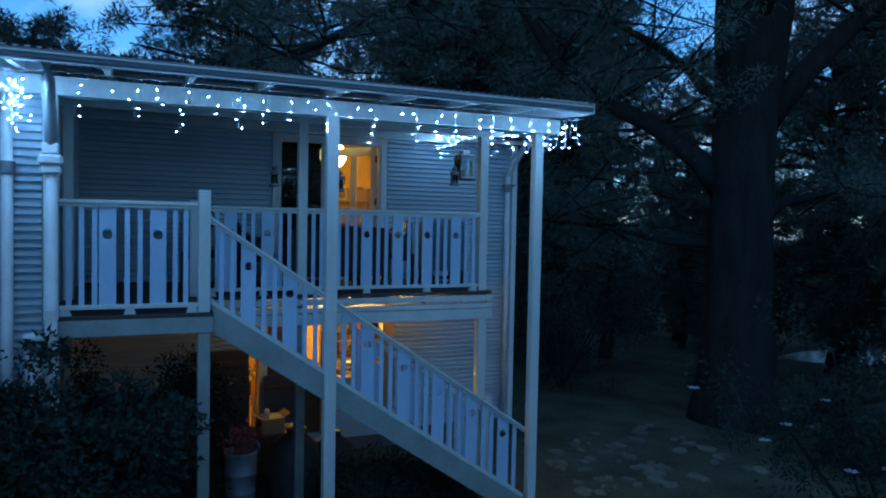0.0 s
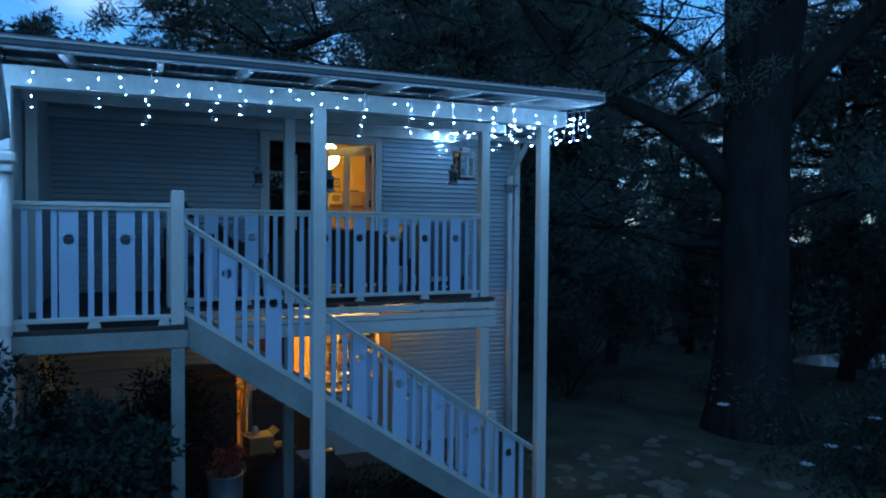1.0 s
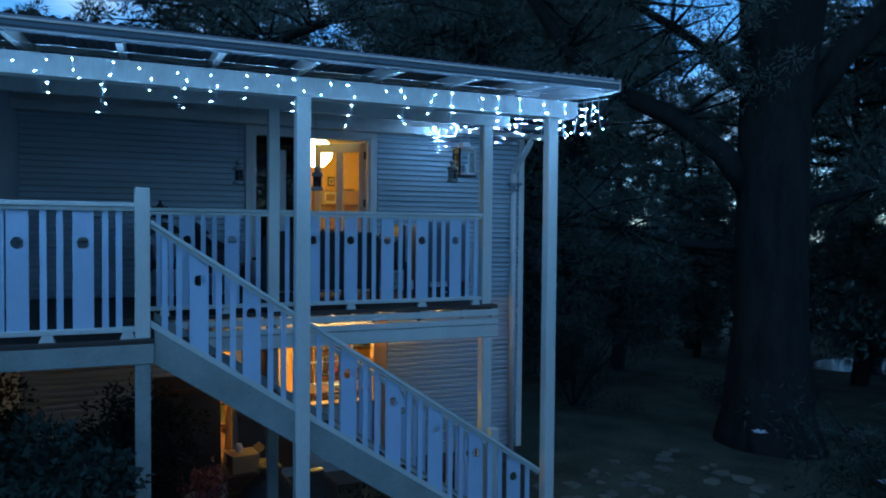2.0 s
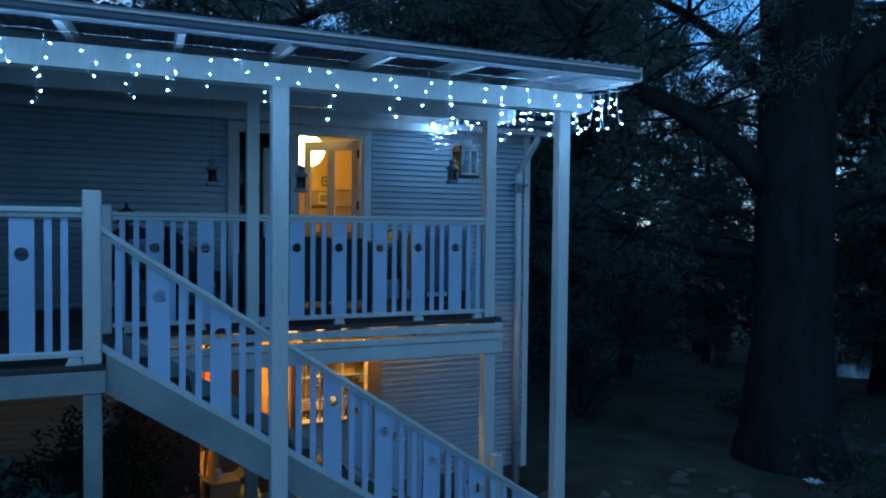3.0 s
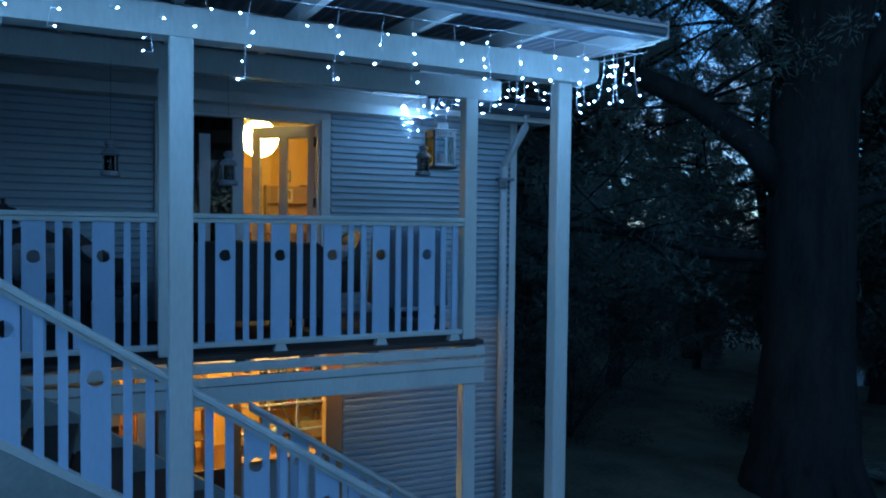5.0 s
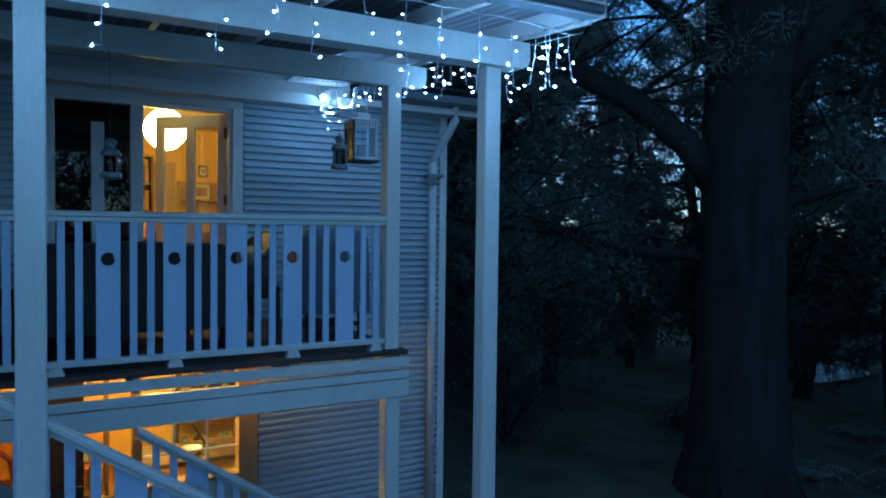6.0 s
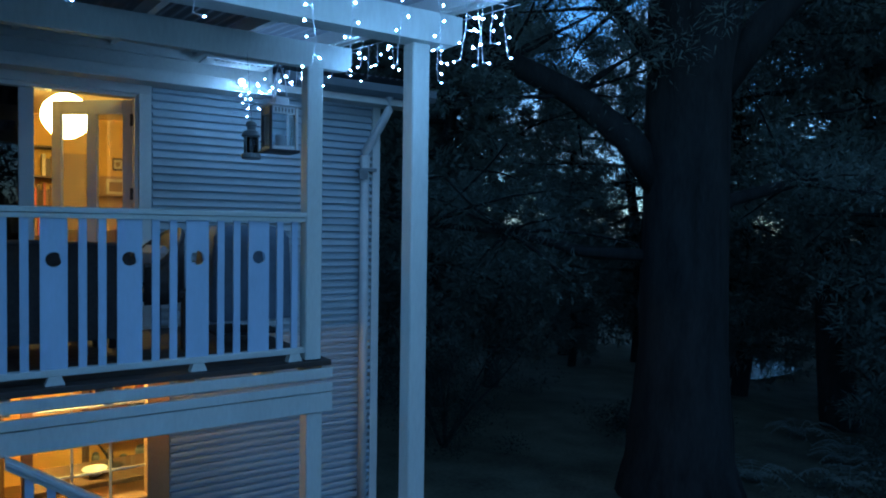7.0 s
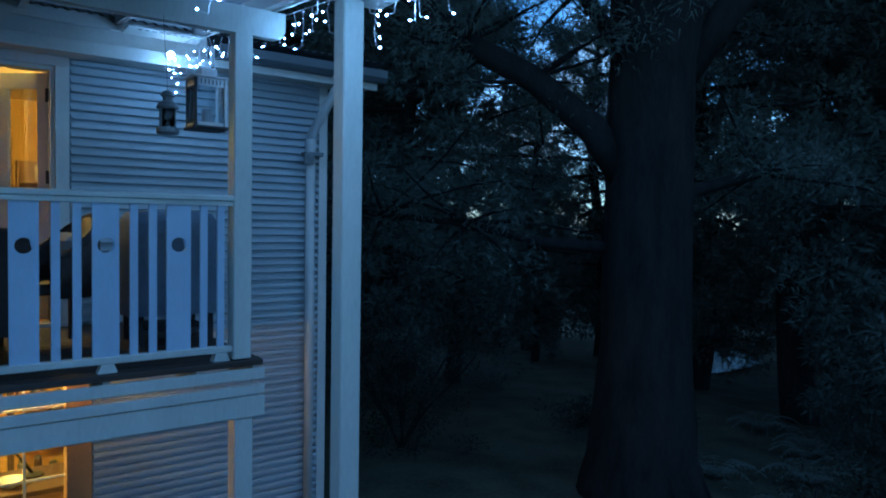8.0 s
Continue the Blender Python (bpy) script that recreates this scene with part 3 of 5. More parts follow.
# the closed leaf: stile at the meeting edge, one mullion, dark glass with a drawn curtain behind
part("meeting_stile", boxed(2.115, 2.22, WALL + 0.045, WALL + 0.085, DOOR[2] + 0.01, DOOR[3] - 0.03, 0.003), DOORPAINT, door)
part("mullion", boxed(1.805, 1.905, WALL + 0.04, WALL + 0.075, DOOR[2] + 0.3, DOOR[3] - 0.20, 0.003), DOORPAINT, door)
part("kick_rail", boxed(1.53, 2.115, WALL + 0.045, WALL + 0.08, DOOR[2] + 0.01, DOOR[2] + 0.3, 0.003), DOORPAINT, door)
pane = part("pane", boxed(1.53, 2.115, WALL + 0.082, WALL + 0.088, DOOR[2] + 0.3, DOOR[3] - 0.03), DARKGLASS, door, "dark reflecting glass")

curtain = thing("curtain", (1.8, WALL + 0.11, 2.7), "dark drawn curtain behind the closed door leaf", "curtain")
bm = bmesh.new()
n = 40
for side_y in (0.0,):
    rows_ = [[bm.verts.new((1.50 + 0.60 * i / n, WALL + 0.118 + 0.012 * math.sin(i * 1.25), z)) for i in range(n + 1)] for z in (2.69, 4.62)]
    for i in range(n):
        bm.faces.new((rows_[0][i], rows_[0][i + 1], rows_[1][i + 1], rows_[1][i]))
part("cloth", thick(bm, 0.002), WICKER, curtain, smooth=True)

# ---- upper room ----
room = tagged(new("upper_room"), "warm yellow lamplit living room behind the door", "room", kind="structure")


def room_shell(parent, x0, x1, y0, y1, z0, z1):
    part("wall_inside", boxed(x0 - 0.1, x0, y0, y1, z0, z1), PLASTER, parent)
    part("wall_inside", boxed(x1, x1 + 0.1, y0, y1, z0, z1), PLASTER, parent)
    part("wall_inside", boxed(x0 - 0.1, x1 + 0.1, y1, y1 + 0.1, z0, z1), PLASTER, parent)
    part("room_floor", boxed(x0 - 0.1, x1 + 0.1, y0, y1 + 0.1, z0 - 0.06, z0), ROOMFLOOR, parent)
    part("room_ceiling", boxed(x0 - 0.1, x1 + 0.1, y0, y1 + 0.1, z1, z1 + 0.05), CEILING, parent)


room_shell(room, 0.3, 4.6, WALL + 0.145, 13.2, 2.64, 4.92)
globe = thing("pendant_lamp", (2.55, 10.5, 4.92), "large round glowing paper pendant lamp", "lamp")
bm = bmesh.new()
bmesh.ops.create_uvsphere(bm, u_segments=28, v_segments=18, radius=0.214)
for v in bm.verts:
    v.co = v.co * (1 + 0.012 * math.cos(40 * math.acos(max(-1, min(1, v.co.z / 0.214))))) + Vector((2.55, 10.5, 4.56))
part("paper_shade", bm, GLOBE, globe, smooth=True)
part("flex", tube(bmesh.new(), [(2.55, 10.5, 4.78), (2.55, 10.5, 4.92)], 0.005, 6), IRON, globe)


def bookcase(x0, x1, y0, y1, z0, shelves, h):
    t = thing("bookcase", ((x0 + x1) / 2, y1, z0), "dark wooden bookcase filled with books and ornaments", "bookcase")
    H = shelves * h
    part("side", boxed(x0, x0 + 0.025, y0, y1, z0, z0 + H), DARKWOOD, t)
    part("side", boxed(x1 - 0.025, x1, y0, y1, z0, z0 + H), DARKWOOD, t)
    for k in range(shelves + 1):
        part("shelf", boxed(x0 + 0.025, x1 - 0.025, y0, y1, z0 + k * h - (0.02 if k else 0), z0 + k * h + (0 if k else 0.02)), DARKWOOD, t)
    rng = random.Random(4)
    for k in range(shelves):
        x = x0 + 0.04
        while x < x1 - 0.07:
            w, hh = rng.uniform(0.02, 0.05), rng.uniform(0.16, h - 0.05)
            if rng.random() < 0.8:
                b = thing("book", (x, y0, z0 + k * h), "book standing on the shelf", "book", "books on the shelves")
                part("cover", boxed(x, x + w, y0 + 0.03, y0 + 0.2, z0 + k * h + 0.001 + (0.02 if k == 0 else 0), z0 + k * h + hh), (DARKWOOD, CARD, TERRACOTTA, PAPER)[rng.randrange(4)], b)
            x += w + 0.004


bookcase(1.70, 2.70, 12.85, 13.19, 2.64, 5, 0.37)


def picture(x0, x1, y, z0, z1, label):
    t = thing("picture_frame", ((x0 + x1) / 2, y, z0), label, "picture")
    part("frame", boxed(x0, x1, y - 0.025, y - 0.001, z0, z1, 0.004), DARKWOOD, t)
    w, h = (x1 - x0) * 0.14, (z1 - z0) * 0.16
    part("mount", boxed(x0 + w, x1 - w, y - 0.029, y - 0.0255, z0 + h, z1 - h), PAPER, t, "pale mount")
    part("image", boxed(x0 + 2 * w, x1 - 2 * w, y - 0.032, y - 0.0295, z0 + 2 * h, z1 - 2 * h), CARD, t, "plain brown image area")


picture(3.34, 3.47, 13.2, 4.25, 4.42, "small dark framed picture on the yellow wall")
picture(3.60, 3.85, 13.2, 3.95, 4.20, "dark framed picture on the yellow wall")
hutch = thing("dresser_hutch", (3.4, 13.1, 3.46), "reddish-brown wooden hutch standing on the sideboard", "hutch")
part("back_board", boxed(3.05, 3.95, 13.13, 13.19, 3.462, 4.17, 0.004), JAMBWOOD, hutch)
part("side", boxed(3.05, 3.08, 12.95, 13.129, 3.462, 4.17, 0.004), JAMBWOOD, hutch)
part("side", boxed(3.92, 3.95, 12.95, 13.129, 3.462, 4.17, 0.004), JAMBWOOD, hutch)
part("shelf", boxed(3.081, 3.919, 12.95, 13.129, 3.90, 3.925, 0.003), JAMBWOOD, hutch)
photo = thing("photo_frame", (3.36, 13.0, 3.926), "pale framed photograph standing on the hutch shelf", "photo frame")
part("frame", boxed(3.24, 3.47, 13.02, 13.04, 3.926, 4.13, 0.004), PAPER, photo)
part("image", boxed(3.275, 3.435, 13.015, 13.0195, 3.965, 4.09, 0.001), CARD, photo, "plain brown image area")
brown_door = tagged(new("door_2"), "closed brown timber door inside the room", "door", kind="structure")
brown_door.location = (2.9, 13.17, 2.64)
part("panel", boxed(2.72, 3.02, 13.155, 13.195, 2.64, 4.44, 0.004), JAMBWOOD, brown_door)
board = thing("sideboard", (3.3, 13.0, 2.64), "dark wooden sideboard against the yellow wall", "sideboard")
part("body", boxed(2.75, 4.3, 12.7, 13.19, 2.74, 3.46, 0.008), DARKWOOD, board)
for x in (2.80, 3.32, 3.84):
    leaf_ = part("door", boxed(x, x + 0.42, 12.685, 12.699, 2.80, 3.40, 0.004), DARKWOOD, board)
    part("handle", boxed(x + 0.36, x + 0.375, 12.67, 12.685, 3.05, 3.17), IRON, leaf_, "dark iron handle")
for x in (2.78, 4.22):
    part("leg", boxed(x, x + 0.05, 12.74, 12.79, 2.64, 2.74), DARKWOOD, board)
    part("leg", boxed(x, x + 0.05, 13.1, 13.15, 2.64, 2.74), DARKWOOD, board)

# ---- lower room and its opening ----
low_room = tagged(new("lower_room"), "cluttered lamplit workroom with yellow walls", "room", kind="structure")
room_shell(low_room, 0.2, 4.6, WALL + 0.145, 12.6, 0.40, 2.48)
low_frame = tagged(new("window_1"), "timber-framed lower opening with a barred window beside it", "window", kind="structure")
low_frame.location = (2.0, WALL, 0.4)
part("jamb", boxed(LOW[1] - 0.02, LOW[1] + 0.16, WALL - 0.03, WALL + 0.13, LOW[2], LOW[3] + 0.02, 0.004), JAMBWOOD, low_frame)
part("jamb", boxed(LOW[0] - 0.09, LOW[0], WALL - 0.03, WALL + 0.13, LOW[2], LOW[3] + 0.02, 0.004), TRIM, low_frame)
part("head", boxed(LOW[0], LOW[1] - 0.02, WALL - 0.03, WALL + 0.13, LOW[3] - 0.05, LOW[3] + 0.02, 0.004), TRIM, low_frame)
part("post", boxed(1.25, 1.36, WALL - 0.02, WALL + 0.11, LOW[2], LOW[3] - 0.05, 0.004), TRIM, low_frame)
part("post", boxed(2.12, 2.20, WALL - 0.02, WALL + 0.11, LOW[2], LOW[3] - 0.05, 0.004), JAMBWOOD, low_frame)
part("closed_leaf", boxed(1.36, 1.74, WALL + 0.02, WALL + 0.06, LOW[2], LOW[3] - 0.05, 0.004), DARKWOOD, low_frame)
part("half_panel", boxed(1.74, 2.12, WALL + 0.02, WALL + 0.06, LOW[2], 1.15, 0.004), DARKWOOD, low_frame)
part("sill", boxed(2.20, LOW[1] - 0.02, WALL - 0.05, WALL + 0.12, 1.17, 1.21, 0.004), JAMBWOOD, low_frame)
part("panel_below", boxed(2.20, LOW[1] - 0.02, WALL + 0.0, WALL + 0.05, LOW[2], 1.17), BOARD, low_frame)
for x in (2.47, 2.76):
    part("muntin", boxed(x, x + 0.018, WALL + 0.03, WALL + 0.055, 1.21, LOW[3] - 0.05), TRIM, low_frame)
for z in (1.44, 1.72, 2.0):
    part("muntin", boxed(2.20, LOW[1] - 0.02, WALL + 0.056, WALL + 0.074, z, z + 0.018), TRIM, low_frame)
pane = part("pane", boxed(2.20, LOW[1] - 0.02, WALL + 0.078, WALL + 0.083, 1.21, LOW[3] - 0.05), GLASS, low_frame, "clear glass")
pane.visible_shadow = False


def ceiling_lamp(x, y, z):
    t = thing("ceiling_lamp", (x, y, z), "bright warm tube lamp under the workroom ceiling", "lamp")
    part("housing", boxed(x - 0.55, x + 0.55, y - 0.06, y + 0.06, z - 0.03, z - 0.001, 0.004), PAINTEDTIN, t)
    part("tube", tube(bmesh.new(), [(x - 0.52, y, z - 0.06), (x + 0.52, y, z - 0.06)], 0.022, 10), WARMLAMP, t)


ceiling_lamp(2.1, 10.3, 2.48)


def shelving(x0, x1, y0, y1, z0, levels, h, seed):
    t = thing("shelving", ((x0 + x1) / 2, y1, z0), "open timber shelving crowded with tools and jars", "shelves")
    for x in (x0, x1 - 0.04):
        for y in (y0, y1 - 0.04):
            part("upright", boxed(x, x + 0.04, y, y + 0.04, z0, z0 + levels * h), DARKWOOD, t)
    rng = random.Random(seed)
    for k in range(levels):
        z = z0 + k * h + 0.12
        part("shelf", boxed(x0 + 0.041, x1 - 0.041, y0, y1, z, z + 0.02), DARKWOOD, t)
        x = x0 + 0.08
        while x < x1 - 0.2:
            w, hh = rng.uniform(0.06, 0.15), rng.uniform(0.08, h - 0.08)
            mat = (CARD, GALV, TERRACOTTA, PAPER, DARKWOOD, GREYTIN)[rng.randrange(6)]
            if rng.random() < 0.5:
                j = thing("jar", (x + w / 2, (y0 + y1) / 2, z + 0.02), "storage jar on the workroom shelf", "jar", "jars on the shelves")
                part("body", turned(bmesh.new(), (x + w / 2, (y0 + y1) / 2, z + 0.021), [(w * 0.4, 0), (w * 0.46, 0.02), (w * 0.46, hh * 0.75), (w * 0.33, hh * 0.85)], 12), mat, j)
                part("lid", turned(bmesh.new(), (x + w / 2, (y0 + y1) / 2, z + 0.021 + hh * 0.851), [(w * 0.36, 0), (w * 0.36, 0.02), (w * 0.2, 0.03)], 12), GREYTIN, j)
            else:
                j = thing("storage_box", (x + w / 2, (y0 + y1) / 2, z + 0.02), "small storage box on the workroom shelf", "box", "boxes on the shelves")
                part("carton", boxed(x, x + w, y0 + 0.04, y1 - 0.06, z + 0.021, z + 0.021 + hh * 0.8, 0.004), mat, j)
            x += w + rng.uniform(0.02, 0.08)


shelving(1.2, 2.05, 11.2, 11.6, 0.40, 4, 0.38, 8)
shelving(2.9, 4.4, 12.2, 12.58, 0.40, 4, 0.42, 9)


def bench(x0, x1, y0, y1, z0, ztop, label):
    t = thing("workbench", ((x0 + x1) / 2, (y0 + y1) / 2, z0), label, "bench")
    part("top", boxed(x0, x1, y0, y1, ztop - 0.045, ztop, 0.004), DARKWOOD, t)
    for x in (x0 + 0.03, x1 - 0.1):
        for y in (y0 + 0.03, y1 - 0.1):
            part("leg", boxed(x, x + 0.07, y, y + 0.07, z0, ztop - 0.046), DARKWOOD, t)
    part("stretcher", boxed(x0 + 0.1, x1 - 0.1, y0 + 0.05, y0 + 0.08, z0 + 0.15, z0 + 0.22), DARKWOOD, t)


bench(2.2, 3.6, 9.75, 10.4, 0.40, 1.24, "dark timber workbench under the barred window")
lamp = thing("desk_lamp", (2.9, 10.15, 1.24), "dark jointed desk lamp with an angled arm", "lamp")
part("foot", turned(bmesh.new(), (2.9, 10.15, 1.241), [(0.09, 0), (0.09, 0.015), (0.02, 0.03)]), IRON, lamp)
part("arm", tube(bmesh.new(), [(2.9, 10.15, 1.27), (2.76, 10.12, 1.5), (3.08, 10.1, 1.86)], 0.014, 8), IRON, lamp)
part("shade", turned(bmesh.new(), (3.12, 10.1, 1.80), [(0.09, 0), (0.085, 0.02), (0.035, 0.12), (0.02, 0.13)]), IRON, lamp)
bowl = thing("white_bowl", (2.72, 9.95, 1.24), "small pale bowl on the workbench", "bowl")
part("body", turned(bmesh.new(), (2.72, 9.95, 1.241), [(0.04, 0), (0.09, 0.04), (0.11, 0.07), (0.10, 0.07), (0.05, 0.02)]), PAINTEDTIN, bowl)
pot = thing("enamel_pot", (1.42, 9.9, 0.4), "orange enamel pot on an upturned crate", "pot")
part("crate", boxed(1.25, 1.62, 9.7, 10.1, 0.401, 1.2, 0.006), CARD, pot)
part("pot_body", turned(bmesh.new(), (1.42, 9.88, 1.201), [(0.10, 0), (0.14, 0.04), (0.15, 0.16), (0.12, 0.2), (0.10, 0.2)]), TERRACOTTA, pot)

# ---- clutter under the deck ----
bin_ = thing("metal_bin", (0.82, 7.72, 0.1), "ribbed galvanised bin holding dry reddish flower stems", "bin")
part("drum", turned(bmesh.new(), (0.82, 7.72, 0.07), [(0.15, 0), (0.155, 0.02), (0.165, 0.24), (0.176, 0.25), (0.168, 0.26), (0.175, 0.46), (0.186, 0.47), (0.178, 0.48), (0.185, 0.70), (0.196, 0.72), (0.186, 0.73), (0.172, 0.72), (0.15, 0.05)], 28), GALV, bin_, smooth=True)
part("handle", tube(bmesh.new(), [(0.995, 7.68, 0.72), (1.03, 7.66, 0.82), (1.0, 7.70, 0.90), (0.96, 7.76, 0.84)], 0.008, 6), GALV, bin_)
rng = random.Random(12)
bm = bmesh.new()
for k in range(70):
    a, r = rng.uniform(0, 6.28), rng.uniform(0.02, 0.15)
    x, y = 0.82 + r * math.cos(a), 7.72 + r * math.sin(a)
    top = Vector((x + rng.uniform(-0.14, 0.14), y + rng.uniform(-0.14, 0.14), 0.86 + rng.uniform(-0.03, 0.2)))
    tube(bm, [(x, y, 0.6), top], [0.004, 0.003], 4)
    for q in range(6):
        c = top + Vector([rng.uniform(-0.04, 0.04) for _ in range(3)])
        bm.faces.new([bm.verts.new(c + Vector([rng.uniform(-0.035, 0.035) for _ in range(3)])) for _ in range(3)])
part("dried_bouquet", bm, DRYFLOWER, bin_, "dry reddish flower stems")


def carton(x, y, z, w, d, h, turn, label):
    t = thing("cardboard_box", (x, y, z), label, "box")
    part("carton", boxed(x - w / 2, x + w / 2, y - d / 2, y + d / 2, z, z + h, 0.005), CARD, t)
    for sgn in (-1, 1):
        fl = prism(bmesh.new(), [(x + sgn * w / 2, z + h), (x + sgn * (w / 2 + 0.07), z + h + 0.05), (x + sgn * (w / 2 + 0.07), z + h + 0.055), (x + sgn * w / 2, z + h + 0.006)], y - d / 2 + 0.01, y + d / 2 - 0.01)
        part("flap", fl, CARD, t)
    t.rotation_euler = (0, 0, radians(turn))


crate = thing("timber_crate", (1.37, 8.55, 0.1), "dark slatted timber crate under the deck", "crate")
for z in (0.10, 0.265, 0.43, 0.595):
    part("slat", boxed(1.10, 1.64, 8.30, 8.32, z, z + 0.13), DARKWOOD, crate)
    part("slat", boxed(1.10, 1.64, 8.78, 8.80, z, z + 0.13), DARKWOOD, crate)
    part("slat", boxed(1.10, 1.12, 8.321, 8.779, z, z + 0.13), DARKWOOD, crate)
    part("slat", boxed(1.62, 1.64, 8.321, 8.779, z, z + 0.13), DARKWOOD, crate)
part("lid", boxed(1.08, 1.66, 8.28, 8.82, 0.73, 0.75), DARKWOOD, crate)
carton(1.28, 8.50, 0.751, 0.30, 0.28, 0.20, 8, "small open cardboard box on a crate")
bottle = thing("glass_jar", (1.22, 8.5, 0.952), "pale jar standing on the cardboard box", "jar")
part("body", turned(bmesh.new(), (1.24, 8.52, 0.952), [(0.035, 0), (0.04, 0.015), (0.04, 0.06), (0.025, 0.08), (0.03, 0.09)], 14), PAINTEDTIN, bottle)


def leaning_board(x0, x1, z1, label):
    t = thing("timber_sheet", (x0, 9.2, 0.08), label, "board", "dark boards leaning on the wall")
    out = [(9.04, 0.06), (9.06, 0.06), (9.255, z1), (9.235, z1)]
    bm = prism(bmesh.new(), out, 0, x1 - x0)
    bm.transform(Matrix(((0, -1, 0, x1), (1, 0, 0, 0), (0, 0, 1, 0), (0, 0, 0, 1))))
    part("sheet", bm, WICKER, t)
    for z in (0.25, z1 - 0.2):
        y = 9.05 + 0.195 * (z - 0.06) / (z1 - 0.06)
        part("batten", boxed(x0 + 0.02, x1 - 0.02, y - 0.035, y - 0.012, z, z + 0.06, 0.003), DARKWOOD, t)


leaning_board(0.36, 1.10, 1.70, "tall dark timber sheet leaning on the wall boards")
leaning_board(1.30, 1.72, 1.32, "short dark timber sheet leaning in the doorway")
tool = thing("garden_tool", (0.98, 9.0, 0.1), "garden tool with an orange handle leaning on the wall", "tool")
part("shaft", tube(bmesh.new(), [(1.05, 8.75, 0.1), (1.22, 9.26, 1.45)], 0.016, 8), JAMBWOOD, tool)
part("grip", tube(bmesh.new(), [(1.22, 9.26, 1.45), (1.20, 9.27, 1.62), (1.12, 9.26, 1.70)], 0.022, 8), TERRACOTTA, tool)


def sack(x, y, r, h, label):
    t = thing("garden_sack", (x, y, 0.1), label, "sack")
    bm = turned(bmesh.new(), (x, y, 0.06), [(r * 0.8, 0), (r, h * 0.15), (r * 1.02, h * 0.5), (r * 0.8, h * 0.8), (r * 0.35, h * 0.93), (r * 0.42, h)], 18)
    for v in bm.verts:
        v.co += 0.04 * noise.noise_vector(v.co * 5)
    part("cloth", bm, WICKER, t, smooth=True)


bulk = thing("bulkhead_lamp", (2.42, 8.60, 2.50), "small warm lamp hung under the deck joists", "lamp")
part("back_plate", turned(bmesh.new(), (2.42, 8.60, 2.488), [(0.05, 0), (0.07, 0.004), (0.07, 0.012)], 18), GREYTIN, bulk)
part("globe", turned(bmesh.new(), (2.42, 8.60, 2.392), [(0.02, 0), (0.045, 0.02), (0.05, 0.05), (0.045, 0.08), (0.02, 0.1)], 16), BULKHEAD, bulk, smooth=True)
# added plates: one keeps glow off the ground, one hides the globe in front
part("light_shield", turned(bmesh.new(), (2.42, 8.60, 2.372), [(0.02, 0), (0.10, 0.0), (0.10, 0.004), (0.02, 0.004)], 18), GREYTIN, bulk)
part("hood", boxed(2.325, 2.515, 8.492, 8.496, 2.376, 2.50, 0.001), GREYTIN, bulk)
stand = thing("plant_stand", (0.42, 7.75, 2.65), "slim dark stand holding a small black lantern", "stand")
part("stem", tube(bmesh.new(), [(0.42, 7.75, 2.652), (0.42, 7.75, 3.55)], 0.015, 8), IRON, stand)
part("plate", turned(bmesh.new(), (0.42, 7.75, 3.55), [(0.09, 0), (0.09, 0.012)], 16), IRON, stand)
part("lantern_body", boxed(0.35, 0.49, 7.68, 7.82, 3.562, 3.66, 0.006), IRON, stand)
part("knob", turned(bmesh.new(), (0.42, 7.75, 3.66), [(0.04, 0), (0.03, 0.015), (0.012, 0.03), (0.014, 0.06)], 12), IRON, stand)
sack(1.45, 7.7, 0.32, 0.95, "dark bulging garden sack under the deck")
sack(1.95, 7.9, 0.30, 0.8, "dark bulging garden sack under the deck")

# ---- downpipes ----
pipe = thing("downpipe", (5.08, 9.25, 0.1), "cream plastic downpipe with an offset elbow and bracket", "pipe")
part("lower_pipe", tube(bmesh.new(), [(5.085, 9.255, 0.15), (5.085, 9.255, 4.20)], 0.042, 14), PIPE, pipe, smooth=True)
part("offset", tube(bmesh.new(), [(5.085, 9.25, 4.20), (5.085, 9.24, 4.30), (5.14, 8.98, 4.58), (5.155, 8.90, 4.68), (5.155, 8.89, 4.80)], 0.042, 14), PIPE, pipe, smooth=True)
part("collar", tube(bmesh.new(), [(5.085, 9.25, 4.12), (5.085, 9.25, 4.26)], 0.05, 14), PIPE, pipe)
part("bracket", boxed(5.01, 5.19, 9.19, 9.305, 4.10, 4.135, 0.004), GREYTIN, pipe)
part("bracket", boxed(4.99, 5.09, 9.18, 9.20, 4.02, 4.12, 0.004), GREYTIN, pipe)
pipe2 = thing("downpipe", (-0.93, 5.9, 0.1), "white downpipe with a square rainwater head", "pipe")
part("upper_pipe", tube(bmesh.new(), [(-0.885, 5.40, 4.64), (-0.885, 5.43, 4.52), (-0.905, 5.80, 4.18), (-0.91, 5.87, 4.02)], 0.05, 14), DULLPIPE, pipe2, smooth=True)
bm = bmesh.new()
box(bm, -1.0, -0.825, 5.78, 5.945, 3.90, 3.985, 0.018)
box(bm, -0.985, -0.84, 5.80, 5.94, 3.83, 3.90, 0.014)
part("rain_head", bm, PIPE, pipe2)
part("rain_head_cap", boxed(-0.975, -0.85, 5.80, 5.94, 3.986, 4.08, 0.012), PIPE, pipe2)
part("lower_pipe", tube(bmesh.new(), [(-0.915, 5.87, 3.88), (-0.915, 5.87, 0.1)], 0.047, 14), PIPE, pipe2, smooth=True)
part("collar", tube(bmesh.new(), [(-0.915, 5.87, 2.64), (-0.915, 5.87, 2.72)], 0.056, 14), PIPE, pipe2)
vent = thing("vent_pipe", (-1.05, 5.78, 0.1), "capped white waste pipe beside the downpipe", "pipe")
